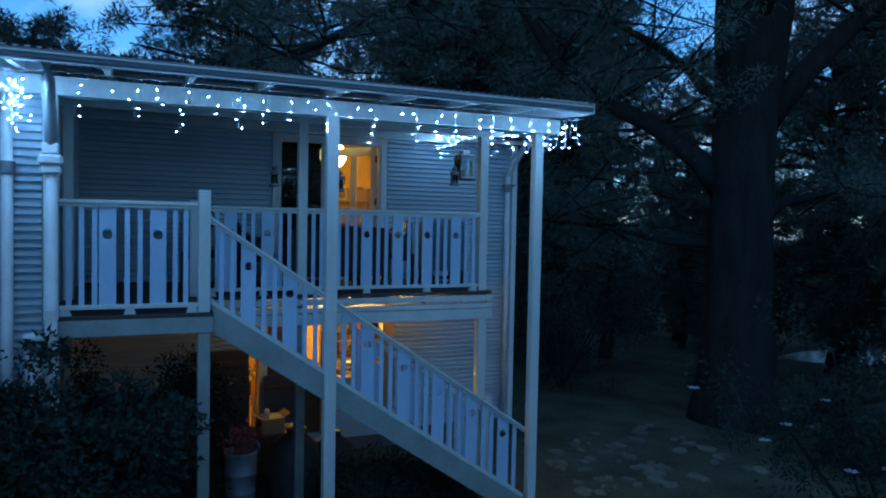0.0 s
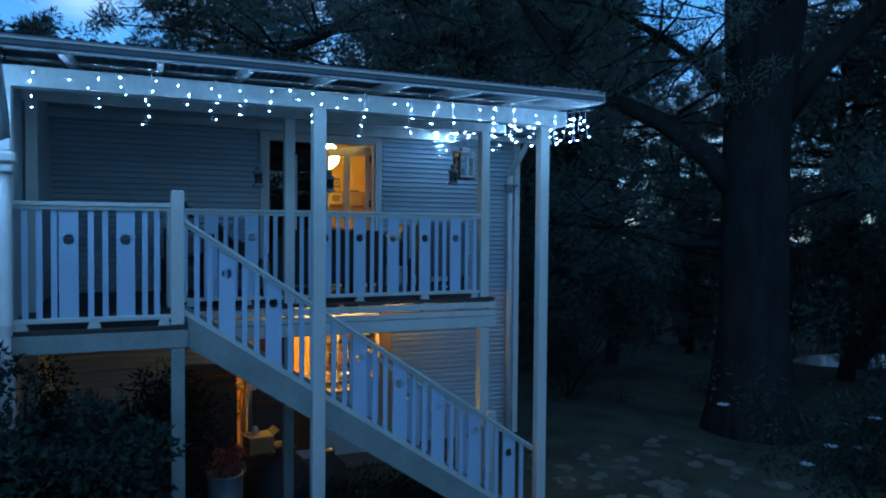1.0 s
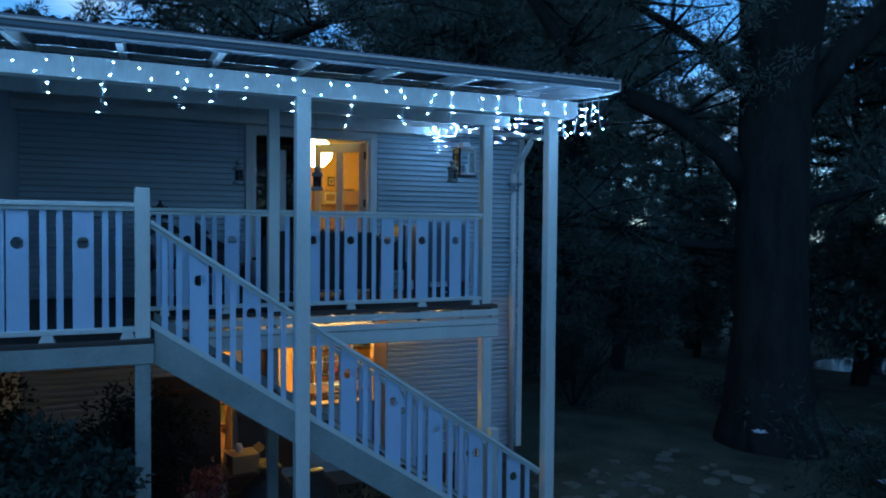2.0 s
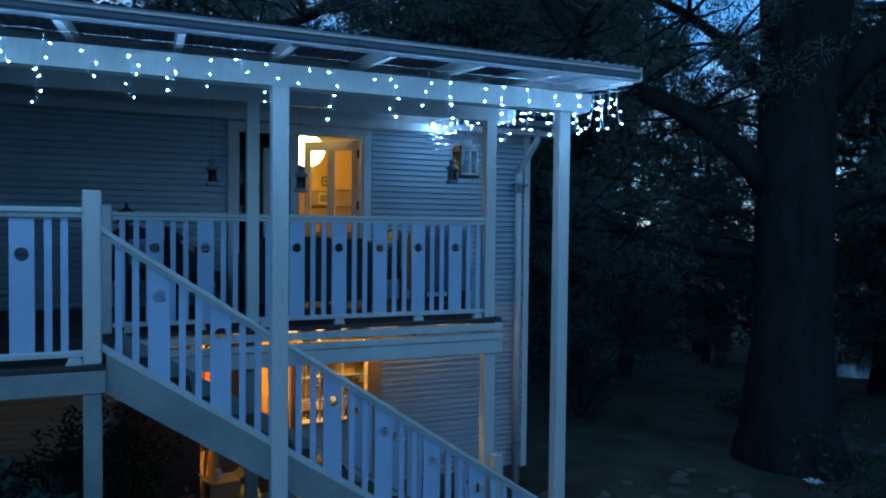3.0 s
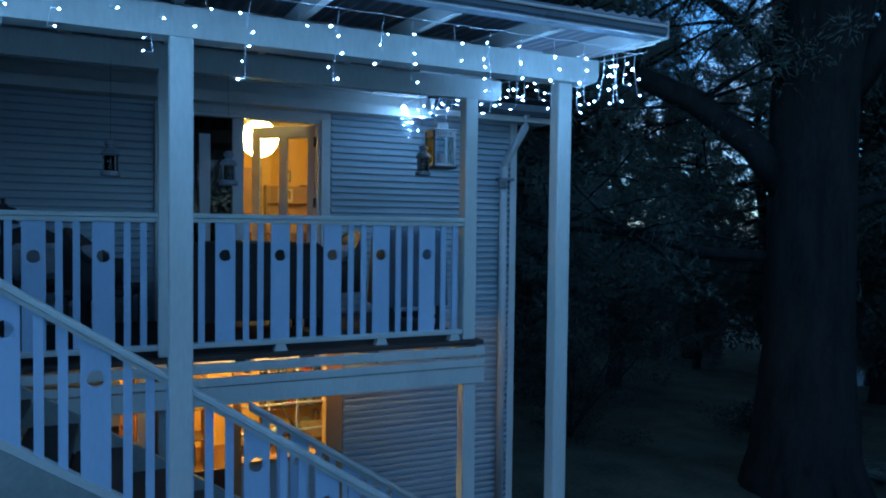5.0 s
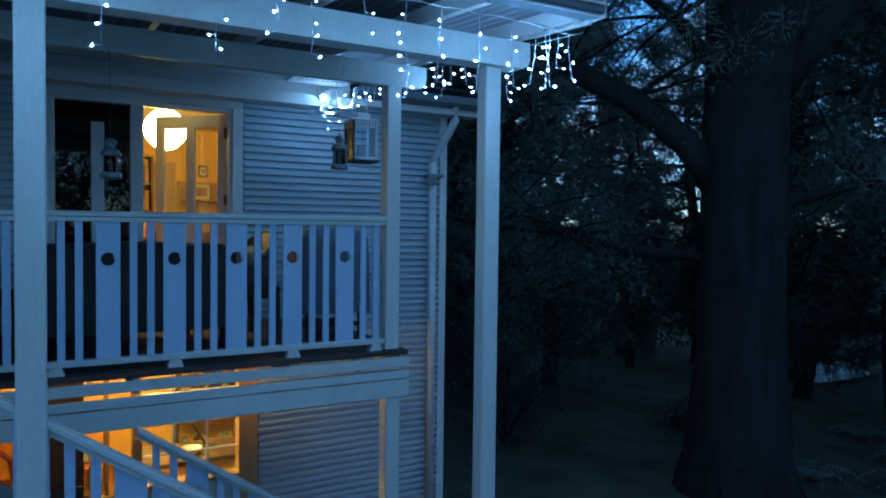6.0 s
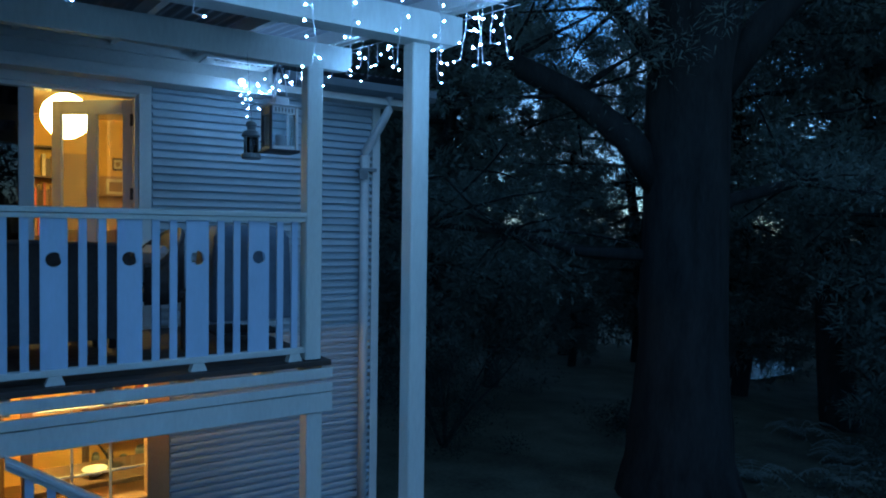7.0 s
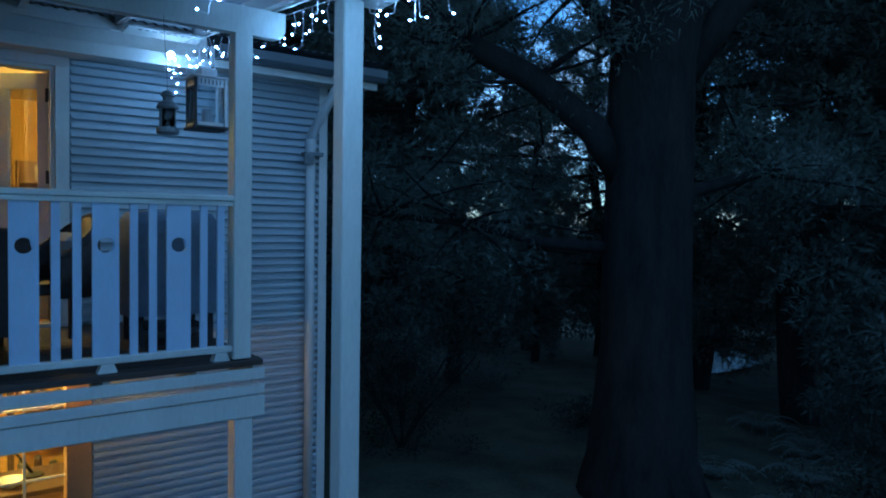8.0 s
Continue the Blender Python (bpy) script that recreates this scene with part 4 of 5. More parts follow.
part("upright_pipe", tube(bmesh.new(), [(-1.03, 5.78, 0.1), (-1.03, 5.78, 2.5)], 0.055, 14), PIPE, vent, smooth=True)
part("cap", turned(bmesh.new(), (-1.03, 5.78, 2.48), [(0.075, 0), (0.078, 0.03), (0.06, 0.065), (0.02, 0.075)], 16), PIPE, vent, smooth=True)
pipe3 = thing("downpipe", (-1.245, 6.02, 0.1), "white downpipe on the wing wall", "pipe")
part("lower_pipe", tube(bmesh.new(), [(-1.245, 6.02, 0.1), (-1.245, 6.02, 4.5)], 0.042, 14), PIPE, pipe3, smooth=True)
part("collar", tube(bmesh.new(), [(-1.245, 6.02, 3.83), (-1.245, 6.02, 3.93)], 0.062, 14), GREYTIN, pipe3)

# ---- lanterns ----
big = thing("hanging_lantern", (3.64, 7.77, 4.07), "large white tin lantern with glass sides, its shaded left and base coloured dark, hanging by the deck post", "lantern")
X0, X1, LY0, LY1 = 3.54, 3.745, 7.68, 7.87
# base, left bars and left rails are dark: the lantern's shaded sides put into colour
part("base", boxed(X0 - 0.012, X1 + 0.012, LY0 - 0.012, LY1 + 0.012, 4.065, 4.085, 0.004), IRON, big)
for x in (X0, X1 - 0.015):
    for y in (LY0, LY1 - 0.015):
        part("corner_bar", boxed(x, x + 0.015, y, y + 0.015, 4.085, 4.385), PAINTEDTIN if x > 3.6 else IRON, big)
for z in (4.086, 4.335):
    part("rail", boxed(X0 + 0.023, X1 - 0.023, LY0 + 0.002, LY0 + 0.016, z, z + (0.022 if z < 4.2 else 0.05)), PAINTEDTIN, big)
    part("rail", boxed(X0 + 0.002, X0 + 0.016, LY0 + 0.023, LY1 - 0.023, z, z + (0.022 if z < 4.2 else 0.05)), GREYTIN, big)
for k in range(6):
    x = X0 + 0.035 + k * 0.024
    part("vent_slot", boxed(x, x + 0.01, LY0 - 0.002, LY0 + 0.0015, 4.345, 4.375), GREYTIN, big)
for nm, b in (("pane", (X0 + 0.023, X1 - 0.023, LY0 + 0.008, LY0 + 0.011, 4.108, 4.335)), ("pane", (X0 + 0.008, X0 + 0.011, LY0 + 0.023, LY1 - 0.023, 4.108, 4.335)), ):
    part(nm, boxed(*b), GLASS, big).visible_shadow = False
for b in ((X0 + 0.023, X1 - 0.023, LY1 - 0.011, LY1 - 0.008, 4.086, 4.385), (X1 - 0.011, X1 - 0.008, LY0 + 0.023, LY1 - 0.023, 4.086, 4.385)):
    part("pane", boxed(*b), GLASS, big).visible_shadow = False
part("roof", boxed(X0 - 0.012, X1 + 0.012, LY0 - 0.012, LY1 + 0.012, 4.386, 4.40, 0.004), PAINTEDTIN, big)
part("chimney", boxed(X0 + 0.05, X1 - 0.05, LY0 + 0.04, LY1 - 0.04, 4.401, 4.455, 0.006), PAINTEDTIN, big)
part("handle", tube(bmesh.new(), [(X0 + 0.05, 7.775, 4.44), (X0 + 0.06, 7.775, 4.58), (3.64, 7.775, 4.70), (X1 - 0.06, 7.775, 4.58), (X1 - 0.05, 7.775, 4.44)], 0.005, 6), PAINTEDTIN, big)
part("hook", tube(bmesh.new(), [(3.64, 7.775, 4.70), (3.64, 7.775, 4.84)], 0.004, 6), IRON, big)
part("candle", turned(bmesh.new(), (3.65, 7.78, 4.086), [(0.035, 0), (0.035, 0.11), (0.01, 0.115)], 14), CUSHION, big)


def small_lantern(x, y, z, top):
    t = thing("small_lantern", (x, y, z), "small dark tin lantern hanging from the verandah beam", "lantern", "small hanging lanterns")
    part("base", turned(bmesh.new(), (x, y, z), [(0.055, 0), (0.06, 0.008), (0.058, 0.03), (0.05, 0.035)], 16), GREYTIN, t)
    part("glass", turned(bmesh.new(), (x, y, z + 0.036), [(0.042, 0), (0.042, 0.095), (0.040, 0.0955), (0.040, 0.001)], 16), GLASS, t, "clear glass", True)
    for k in range(4):
        a = k * math.pi / 2 + 0.6
        part("guard_bar", tube(bmesh.new(), [(x + 0.052 * math.cos(a), y + 0.052 * math.sin(a), z + 0.03), (x + 0.052 * math.cos(a), y + 0.052 * math.sin(a), z + 0.14)], 0.004, 6), GREYTIN, t)
    part("hood", turned(bmesh.new(), (x, y, z + 0.134), [(0.055, 0), (0.06, 0.008), (0.045, 0.035), (0.025, 0.045), (0.028, 0.065), (0.038, 0.07), (0.03, 0.09), (0.012, 0.10)], 16), GREYTIN, t)
    part("candle", turned(bmesh.new(), (x, y, z + 0.037), [(0.022, 0), (0.022, 0.05), (0.005, 0.055)], 12), PAINTEDTIN, t)
    part("hanger", tube(bmesh.new(), [(x, y, z + 0.23), (x, y + (7.29 - y) * 0.5, (z + 0.23 + top) / 2), (x, 7.29, top)], 0.0012, 5), IRON, t)


small_lantern(3.25, 7.20, 3.955, 4.62)
small_lantern(1.82, 7.20, 3.83, 4.62)
small_lantern(1.09, 7.20, 3.86, 4.62)


# ---- icicle lights ----
bm = bmesh.new()
bmesh.ops.create_icosphere(bm, subdivisions=1, radius=0.0038)
BULBMESH = mesh_of("bulb", bm, BULB, True)


def icicles(label, path, drops, seed):
    """A carrying wire along path with drops of (place along the path's points, length)."""
    rng = random.Random(seed)
    t = thing("icicle_lights", path[0], label, "fairy lights", "icicle light strings")
    part("carrier_wire", tube(bmesh.new(), path, 0.0022, 4), WIRE, t, "thin clear wire")
    for (x, y, z), ln in drops:
        n = max(1, int(round(ln / 0.066)))
        p = Vector((x, y, z))
        pts, tips = [p.copy()], []
        bm = bmesh.new()
        for k in range(n):
            p = p + Vector((rng.uniform(-0.014, 0.014), rng.uniform(-0.012, 0.012), -ln / n))
            pts.append(p.copy())
            q = p + Vector((rng.choice((-1, 1)) * rng.uniform(0.012, 0.042), rng.uniform(-0.015, 0.015), rng.uniform(-0.02, 0.012)))
            tube(bm, [p, q], 0.0015, 4, cap=False)
            tips.append(q)
        tube(bm, pts, 0.0018, 4, cap=False)
        drop = part("drop_wire", bm, WIRE, t)
        for q in tips:
            piece("bulb", BULBMESH, drop, q)
    return t


ZS = 4.60
front_x = [-0.70, -0.49, -0.30, -0.10, 0.09, 0.31, 0.53, 0.73, 0.93, 1.12, 1.31, 1.51, 1.71, 1.925, 2.115, 2.34, 2.49, 2.715, 2.925, 3.11, 3.315, 3.515]
front_z = [4.29, 4.49, 4.30, 4.41, 4.20, 4.37, 4.26, 4.31, 4.35, 4.46, 4.29, 4.44, 4.22, 4.51, 4.25, 4.36, 4.29, 4.42, 4.15, 4.24, 4.23, 4.26]
run = [(-1.3 + 0.11 * k, 5.50, ZS - 0.012 * abs(math.sin(k * 1.6))) for k in range(48)]
icicles("cold white icicle lights lit along the verandah edge", run, [((x, 5.50, ZS - 0.02), ZS - 0.02 - z) for x, z in zip(front_x, front_z)], 3)
rng = random.Random(5)
corner = [((3.66 + 0.05 * k + rng.uniform(-0.02, 0.02), 5.50 + rng.uniform(-0.02, 0.04), 4.57), rng.uniform(0.16, 0.29)) for k in range(5)]
icicles("bunched cold white icicle lights at the roof corner", [(3.6, 5.5, 4.59), (3.8, 5.5, 4.57), (3.9, 5.52, 4.58)], corner, 6)
bunch = [((-1.25 + 0.026 * k, 5.52 + rng.uniform(-0.05, 0.06), 4.60 - rng.uniform(0, 0.09)), rng.uniform(0.24, 0.46)) for k in range(10)]
icicles("bunched cold white icicle lights beside the downpipe", [(-1.3, 5.5, 4.59), (-1.1, 5.5, 4.57), (-0.9, 5.5, 4.6)], bunch, 7)
side = [((3.97, y, 4.60 + 0.085 * (y - 5.5)), ln) for y, ln in ((6.22, 0.30), (6.71, 0.17), (6.93, 0.15), (7.05, 0.22), (7.18, 0.13), (7.36, 0.17), (7.62, 0.15), (7.80, 0.25))]
icicles("cold white icicle lights along the verandah's open end", [(3.97, 5.52, 4.60), (3.97, 6.5, 4.68), (3.97, 7.9, 4.80)], side, 8)
back = [((3.93 - 0.2 * f, 7.95 + 0.95 * f, 4.78 + 0.02 * f), ln) for f, ln in ((0.05, 0.12), (0.15, 0.16), (0.25, 0.12), (0.35, 0.17), (0.45, 0.15), (0.55, 0.19), (0.66, 0.15), (0.78, 0.26), (0.88, 0.34), (1.0, 0.22))]
icicles("cold white icicle lights over the hanging lantern", [(3.92, 7.9, 4.79), (3.75, 8.45, 4.80), (3.70, 8.90, 4.80)], back, 9)
spot = thing("eave_spotlight", (3.72, 8.91, 4.775), "small bright cold spotlight on the eave", "lamp")
part("housing", tube(bmesh.new(), [(3.72, 8.949, 4.77), (3.72, 8.90, 4.765)], 0.028, 12), PAINTEDTIN, spot)
part("lens", turned(bmesh.new(), (3.72, 8.88, 4.745), [(0.012, 0), (0.026, 0.012), (0.026, 0.028), (0.012, 0.04)], 14), SPOT, spot)


# ---- deck furniture ----
def deck_chair(x, y, turn, cushion):
    t = thing("outdoor_chair", (0, 0, 0), "dark woven outdoor chair" + (" with a pale cushion" if cushion else " with curved arms"), "chair", "chairs on the deck")
    part("seat", boxed(-0.27, 0.27, -0.25, 0.25, 0.36, 0.43, 0.015), WICKER, t)
    bm = bmesh.new()
    n = 18
    walls = []
    for inner in (0.0, 0.045):
        for top_side in (False, True):
            row = []
            for k in range(n + 1):
                f = k / n * 2 - 1
                ang = math.radians(90 + 108 * f)
                h = 0.60 + 0.25 * max(0.0, math.cos(f * 1.75)) ** 1.3 if top_side else 0.34
                row.append(bm.verts.new(((0.33 - inner) * math.cos(ang), 0.02 + (0.27 - inner) * math.sin(ang) * (1.0 if math.sin(ang) > 0 else 1.3), h)))
            walls.append(row)
    for r0, r1 in ((walls[0], walls[1]), (walls[1], walls[3]), (walls[3], walls[2]), (walls[2], walls[0])):
        for k in range(n):
            bm.faces.new((r0[k], r0[k + 1], r1[k + 1], r1[k]))
    for k in (0, n):
        bm.faces.new((walls[0][k], walls[1][k], walls[3][k], walls[2][k]))
    part("backrest", bm, WICKER, t, smooth=True)
    part("rim", tube(bmesh.new(), [((0.31) * math.cos(math.radians(90 + 108 * f)), 0.02 + 0.25 * math.sin(math.radians(90 + 108 * f)) * (1.0 if abs(f) < 0.83 else 1.3), 0.60 + 0.25 * max(0.0, math.cos(f * 1.75)) ** 1.3) for f in [q / 9 - 1 for q in range(19)]], 0.026, 8), WICKER, t)
    for sx in (-1, 1):
        for sy in (-1, 1):
            part("leg", boxed(sx * 0.25 - 0.02, sx * 0.25 + 0.02, sy * 0.22 - 0.02, sy * 0.22 + 0.02, 0, 0.36), WICKER, t)
    if cushion:
        part("cushion", boxed(-0.2, 0.2, 0.05, 0.17, 0.44, 0.74, 0.05), CUSHION, t, "pale cushion")
    t.matrix_basis = pose(x, y, 2.652, 0, 0, turn)
    return t


sofa = thing("outdoor_sofa", (2.05, 8.1, 2.65), "long dark woven outdoor sofa with its back to the rail", "sofa")
part("seat", boxed(1.47, 2.63, 7.98, 8.50, 2.93, 3.02, 0.015), WICKER, sofa)
bm = prism(bmesh.new(), [(1.42, 2.80), (2.68, 2.80), (2.69, 3.33), (2.62, 3.39), (2.10, 3.41), (2.05, 3.40), (2.0, 3.41), (1.48, 3.39), (1.41, 3.33)], 7.90, 7.96)
part("backrest", bm, WICKER, sofa)
part("back_rail", tube(bmesh.new(), [(1.42, 7.93, 3.34), (1.49, 7.93, 3.40), (2.0, 7.93, 3.415), (2.10, 7.93, 3.415), (2.61, 7.93, 3.40), (2.68, 7.93, 3.34)], 0.026, 8), WICKER, sofa)
for x in (1.42, 2.62):
    part("arm", boxed(x, x + 0.07, 7.97, 8.52, 3.19, 3.25, 0.02), WICKER, sofa)
    part("side", boxed(x + 0.01, x + 0.06, 7.97, 8.50, 2.78, 3.189, 0.006), WICKER, sofa)
    for y in (7.92, 8.44):
        part("leg", boxed(x + 0.01, x + 0.06, y, y + 0.05, 2.652, 2.80), IRON, sofa)
for x in (1.50, 2.07):
    part("cushion", boxed(x, x + 0.53, 8.0, 8.48, 3.021, 3.10, 0.03), CUSHION, sofa, "pale cushion")
deck_chair(1.02, 8.25, 80, True)
deck_chair(2.82, 8.35, -80, True)
deck_chair(0.55, 8.7, 30, True)
table = thing("outdoor_table", (1.95, 8.9, 2.65), "dark outdoor table on the deck", "table")
part("tabletop", boxed(1.45, 2.55, 8.60, 9.10, 3.08, 3.11, 0.006), WICKER, table)
for x in (1.5, 2.45):
    for y in (8.64, 9.02):
        part("leg", boxed(x, x + 0.05, y, y + 0.05, 2.652, 3.08), WICKER, table)


grill = thing("covered_barbecue", (3.48, 8.25, 2.65), "barbecue trolley under a slate-blue weather cover", "barbecue")
bm = bmesh.new()
rows_ = []
for z, grow in ((2.86, 0.02), (3.05, 0.01), (3.30, 0.0), (3.46, -0.01), (3.53, -0.05), (3.55, -0.14)):
    row = []
    for k in range(40):
        a = 2 * math.pi * k / 40
        cx, cy = math.cos(a), math.sin(a)
        m = max(abs(cx), abs(cy)) ** 0.8
        fold = 0.008 * math.sin(k * 2.1) * max(0, 3.45 - z) * 2
        row.append(bm.verts.new((3.525 + (0.30 + grow + fold) * cx / m, 8.22 + (0.27 + grow + fold) * cy / m, z)))
    rows_.append(row)
for r0, r1 in zip(rows_, rows_[1:]):
    for k in range(40):
        bm.faces.new((r0[k], r0[(k + 1) % 40], r1[(k + 1) % 40], r1[k]))
bm.faces.new(rows_[-1])
part("cover", bm, COVER, grill, smooth=True)
for x in (3.28, 3.73):
    for y in (8.0, 8.40):
        part("leg", boxed(x, x + 0.035, y, y + 0.035, 2.652, 2.90), IRON, grill)
part("shelf", boxed(3.29, 3.755, 8.02, 8.42, 2.74, 2.76), IRON, grill)

# ---- vegetation ----
def leaf_cloud(centres, rad, per, size, width, seed, flat=0.75):
    """Thousands of thin leaves round clump centres, as one mesh."""
    g = np.random.default_rng(seed)
    c = np.repeat(np.array(centres), per, axis=0)
    rr = np.repeat(np.array(rad), per)
    n = len(c)
    d = g.normal(size=(n, 3))
    d /= np.linalg.norm(d, axis=1)[:, None]
    p = c + d * (rr * g.random(n) ** 0.5)[:, None] * np.array([1, 1, flat])
    out = d + 0.5 * g.normal(size=(n, 3))
    out /= np.linalg.norm(out, axis=1)[:, None]
    sd = np.cross(out, g.normal(size=(n, 3)))
    sd /= np.linalg.norm(sd, axis=1)[:, None]
    ln = size * (0.6 + 0.8 * g.random(n))[:, None]
    w = width * (0.6 + 0.8 * g.random(n))[:, None]
    v = np.stack([p - sd * w, p + sd * w, p + out * ln], axis=1).reshape(-1, 3)
    return v, n


def cloud_mesh(name, v, n, mat):
    me = bpy.data.meshes.new(name)
    me.from_pydata(v.tolist(), [], [(3 * i, 3 * i + 1, 3 * i + 2) for i in range(n)])
    me.materials.append(mat)
    return me


def wander(rng, start, direction, length, steps, droop=0.0, jitter=0.25):
    p, d = Vector(start), Vector(direction).normalized()
    pts = [p.copy()]
    for _ in range(steps):
        d = (d + Vector([rng.uniform(-jitter, jitter) for _ in range(3)]) * 0.6 + Vector((0, 0, -droop))).normalized()
        p = p + d * (length / steps)
        pts.append(p.copy())
    return pts


def pine(name, seed, height, trunk_r, first, reach, clumps, per, label, lean=0.0, size=0.2):
    """A pine: trunk, limbs and a crown of needle tufts along the limbs. Stands at the origin."""
    rng = random.Random(seed)
    t = thing(name, (0, 0, 0), label, "tree", "pines round the garden")
    top = [Vector((lean * (z / height) ** 2 * 2 + 0.25 * math.sin(z * 0.5 + seed), 0.25 * math.cos(z * 0.4 + seed), z)) for z in [-1.2 + (height + 1.2) * k / 14 for k in range(15)]]
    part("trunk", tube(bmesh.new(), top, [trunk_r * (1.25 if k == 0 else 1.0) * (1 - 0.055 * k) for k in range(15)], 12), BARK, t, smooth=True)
    centres, rad = [], []
    for k in range(clumps):
        f = (k + rng.random()) / clumps
        z = first + (height - first) * f
        i = min(13, int((z + 1.2) / (height + 1.2) * 14))
        start = top[i].lerp(top[i + 1], ((z + 1.2) / (height + 1.2) * 14) - i)
        a = k * 2.4 + rng.uniform(-0.5, 0.5)
        ln = reach * (0.35 + 0.65 * math.sin(math.pi * min(1, 0.25 + 0.75 * (1 - f)))) * rng.uniform(0.6, 1.15)
        pts = wander(rng, start, (math.cos(a), math.sin(a), rng.uniform(-0.05, 0.45)), ln, 6, 0.03, 0.35)
        part("limb", tube(bmesh.new(), pts, [max(0.018, 0.11 * trunk_r / 0.4 * (1 - 0.15 * q)) for q in range(7)], 6), BARK, t)
        for q in range(2, 7):
            for _ in range(2):
                off = Vector([rng.gauss(0, 0.36) for _ in range(3)])
                centres.append(tuple(pts[q] + off))
                rad.append(rng.uniform(0.22, 0.5))
    v, n = leaf_cloud(centres, rad, per, size, 0.022, seed)
    ob = new("crown", cloud_mesh("crown", v, n, LEAF))
    ob.parent = t
    return t


pine_a = pine("pine_tree", 21, 15, 0.38, 2.2, 3.3, 62, 84, "tall dark pine with drooping needle tufts")
pine_b = pine("pine_tree", 22, 12, 0.30, 1.2, 3.4, 60, 84, "dark bushy pine with foliage close to the ground")
pine_c = pine("pine_tree", 23, 18, 0.45, 3.5, 4.6, 60, 84, "tall open pine with gaps of sky between its limbs", 0.5)
spots = [(pine_a, 2.6, 18.2, 20, 1.0), (pine_b, 8.7, 17.5, 80, 1.0), (pine_c, 10.0, 20.5, 150, 1.0)]
more = [(0, -4.5, 16.5, 210, 0.8), (1, 10.2, 15.6, 300, 0.85), (0, 12.6, 19.5, 40, 1.05), (1, 9.2, 23.0, 130, 1.1), (2, 17.2, 10.6, 10, 0.9),
        (1, 21.5, 20.0, 75, 1.0), (0, 23.0, 10.0, 190, 0.9), (1, 15.8, 8.0, 265, 0.9), (2, 21.0, 6.5, 120, 0.9), (1, 17.5, 4.2, 20, 0.9), (0, 14.5, 24.5, 330, 1.1),
        (2, 26.0, 19.0, 60, 1.0), (1, 10.8, 24.5, 200, 1.2), (0, 25.5, 12.5, 300, 1.0), (1, 26.0, 8.0, 160, 1.1), (1, 1.7, 19.6, 10, 0.85), (1, -3.0, 20.5, 70, 0.75), (1, 17.8, 19.4, 100, 0.5), (1, 18.5, 13.8, 120, 0.85), (1, 12.9, 17.2, 150, 0.8), (1, 22.0, 12.2, 30, 1.0), (0, 24.0, 27.0, 15, 0.7), (2, 20.5, 22.5, 15, 0.55)]
kinds = [pine_a, pine_b, pine_c]
for ob, x, y, turn, sc in spots:
    ob.matrix_basis = pose(x, y, ground_height(x, y), 0, 0, turn)
for k, x, y, turn, sc in more:
    copy_thing(kinds[k], pose(x, y, ground_height(x, y), 0, 0, turn) @ Matrix.Scale(sc, 4))


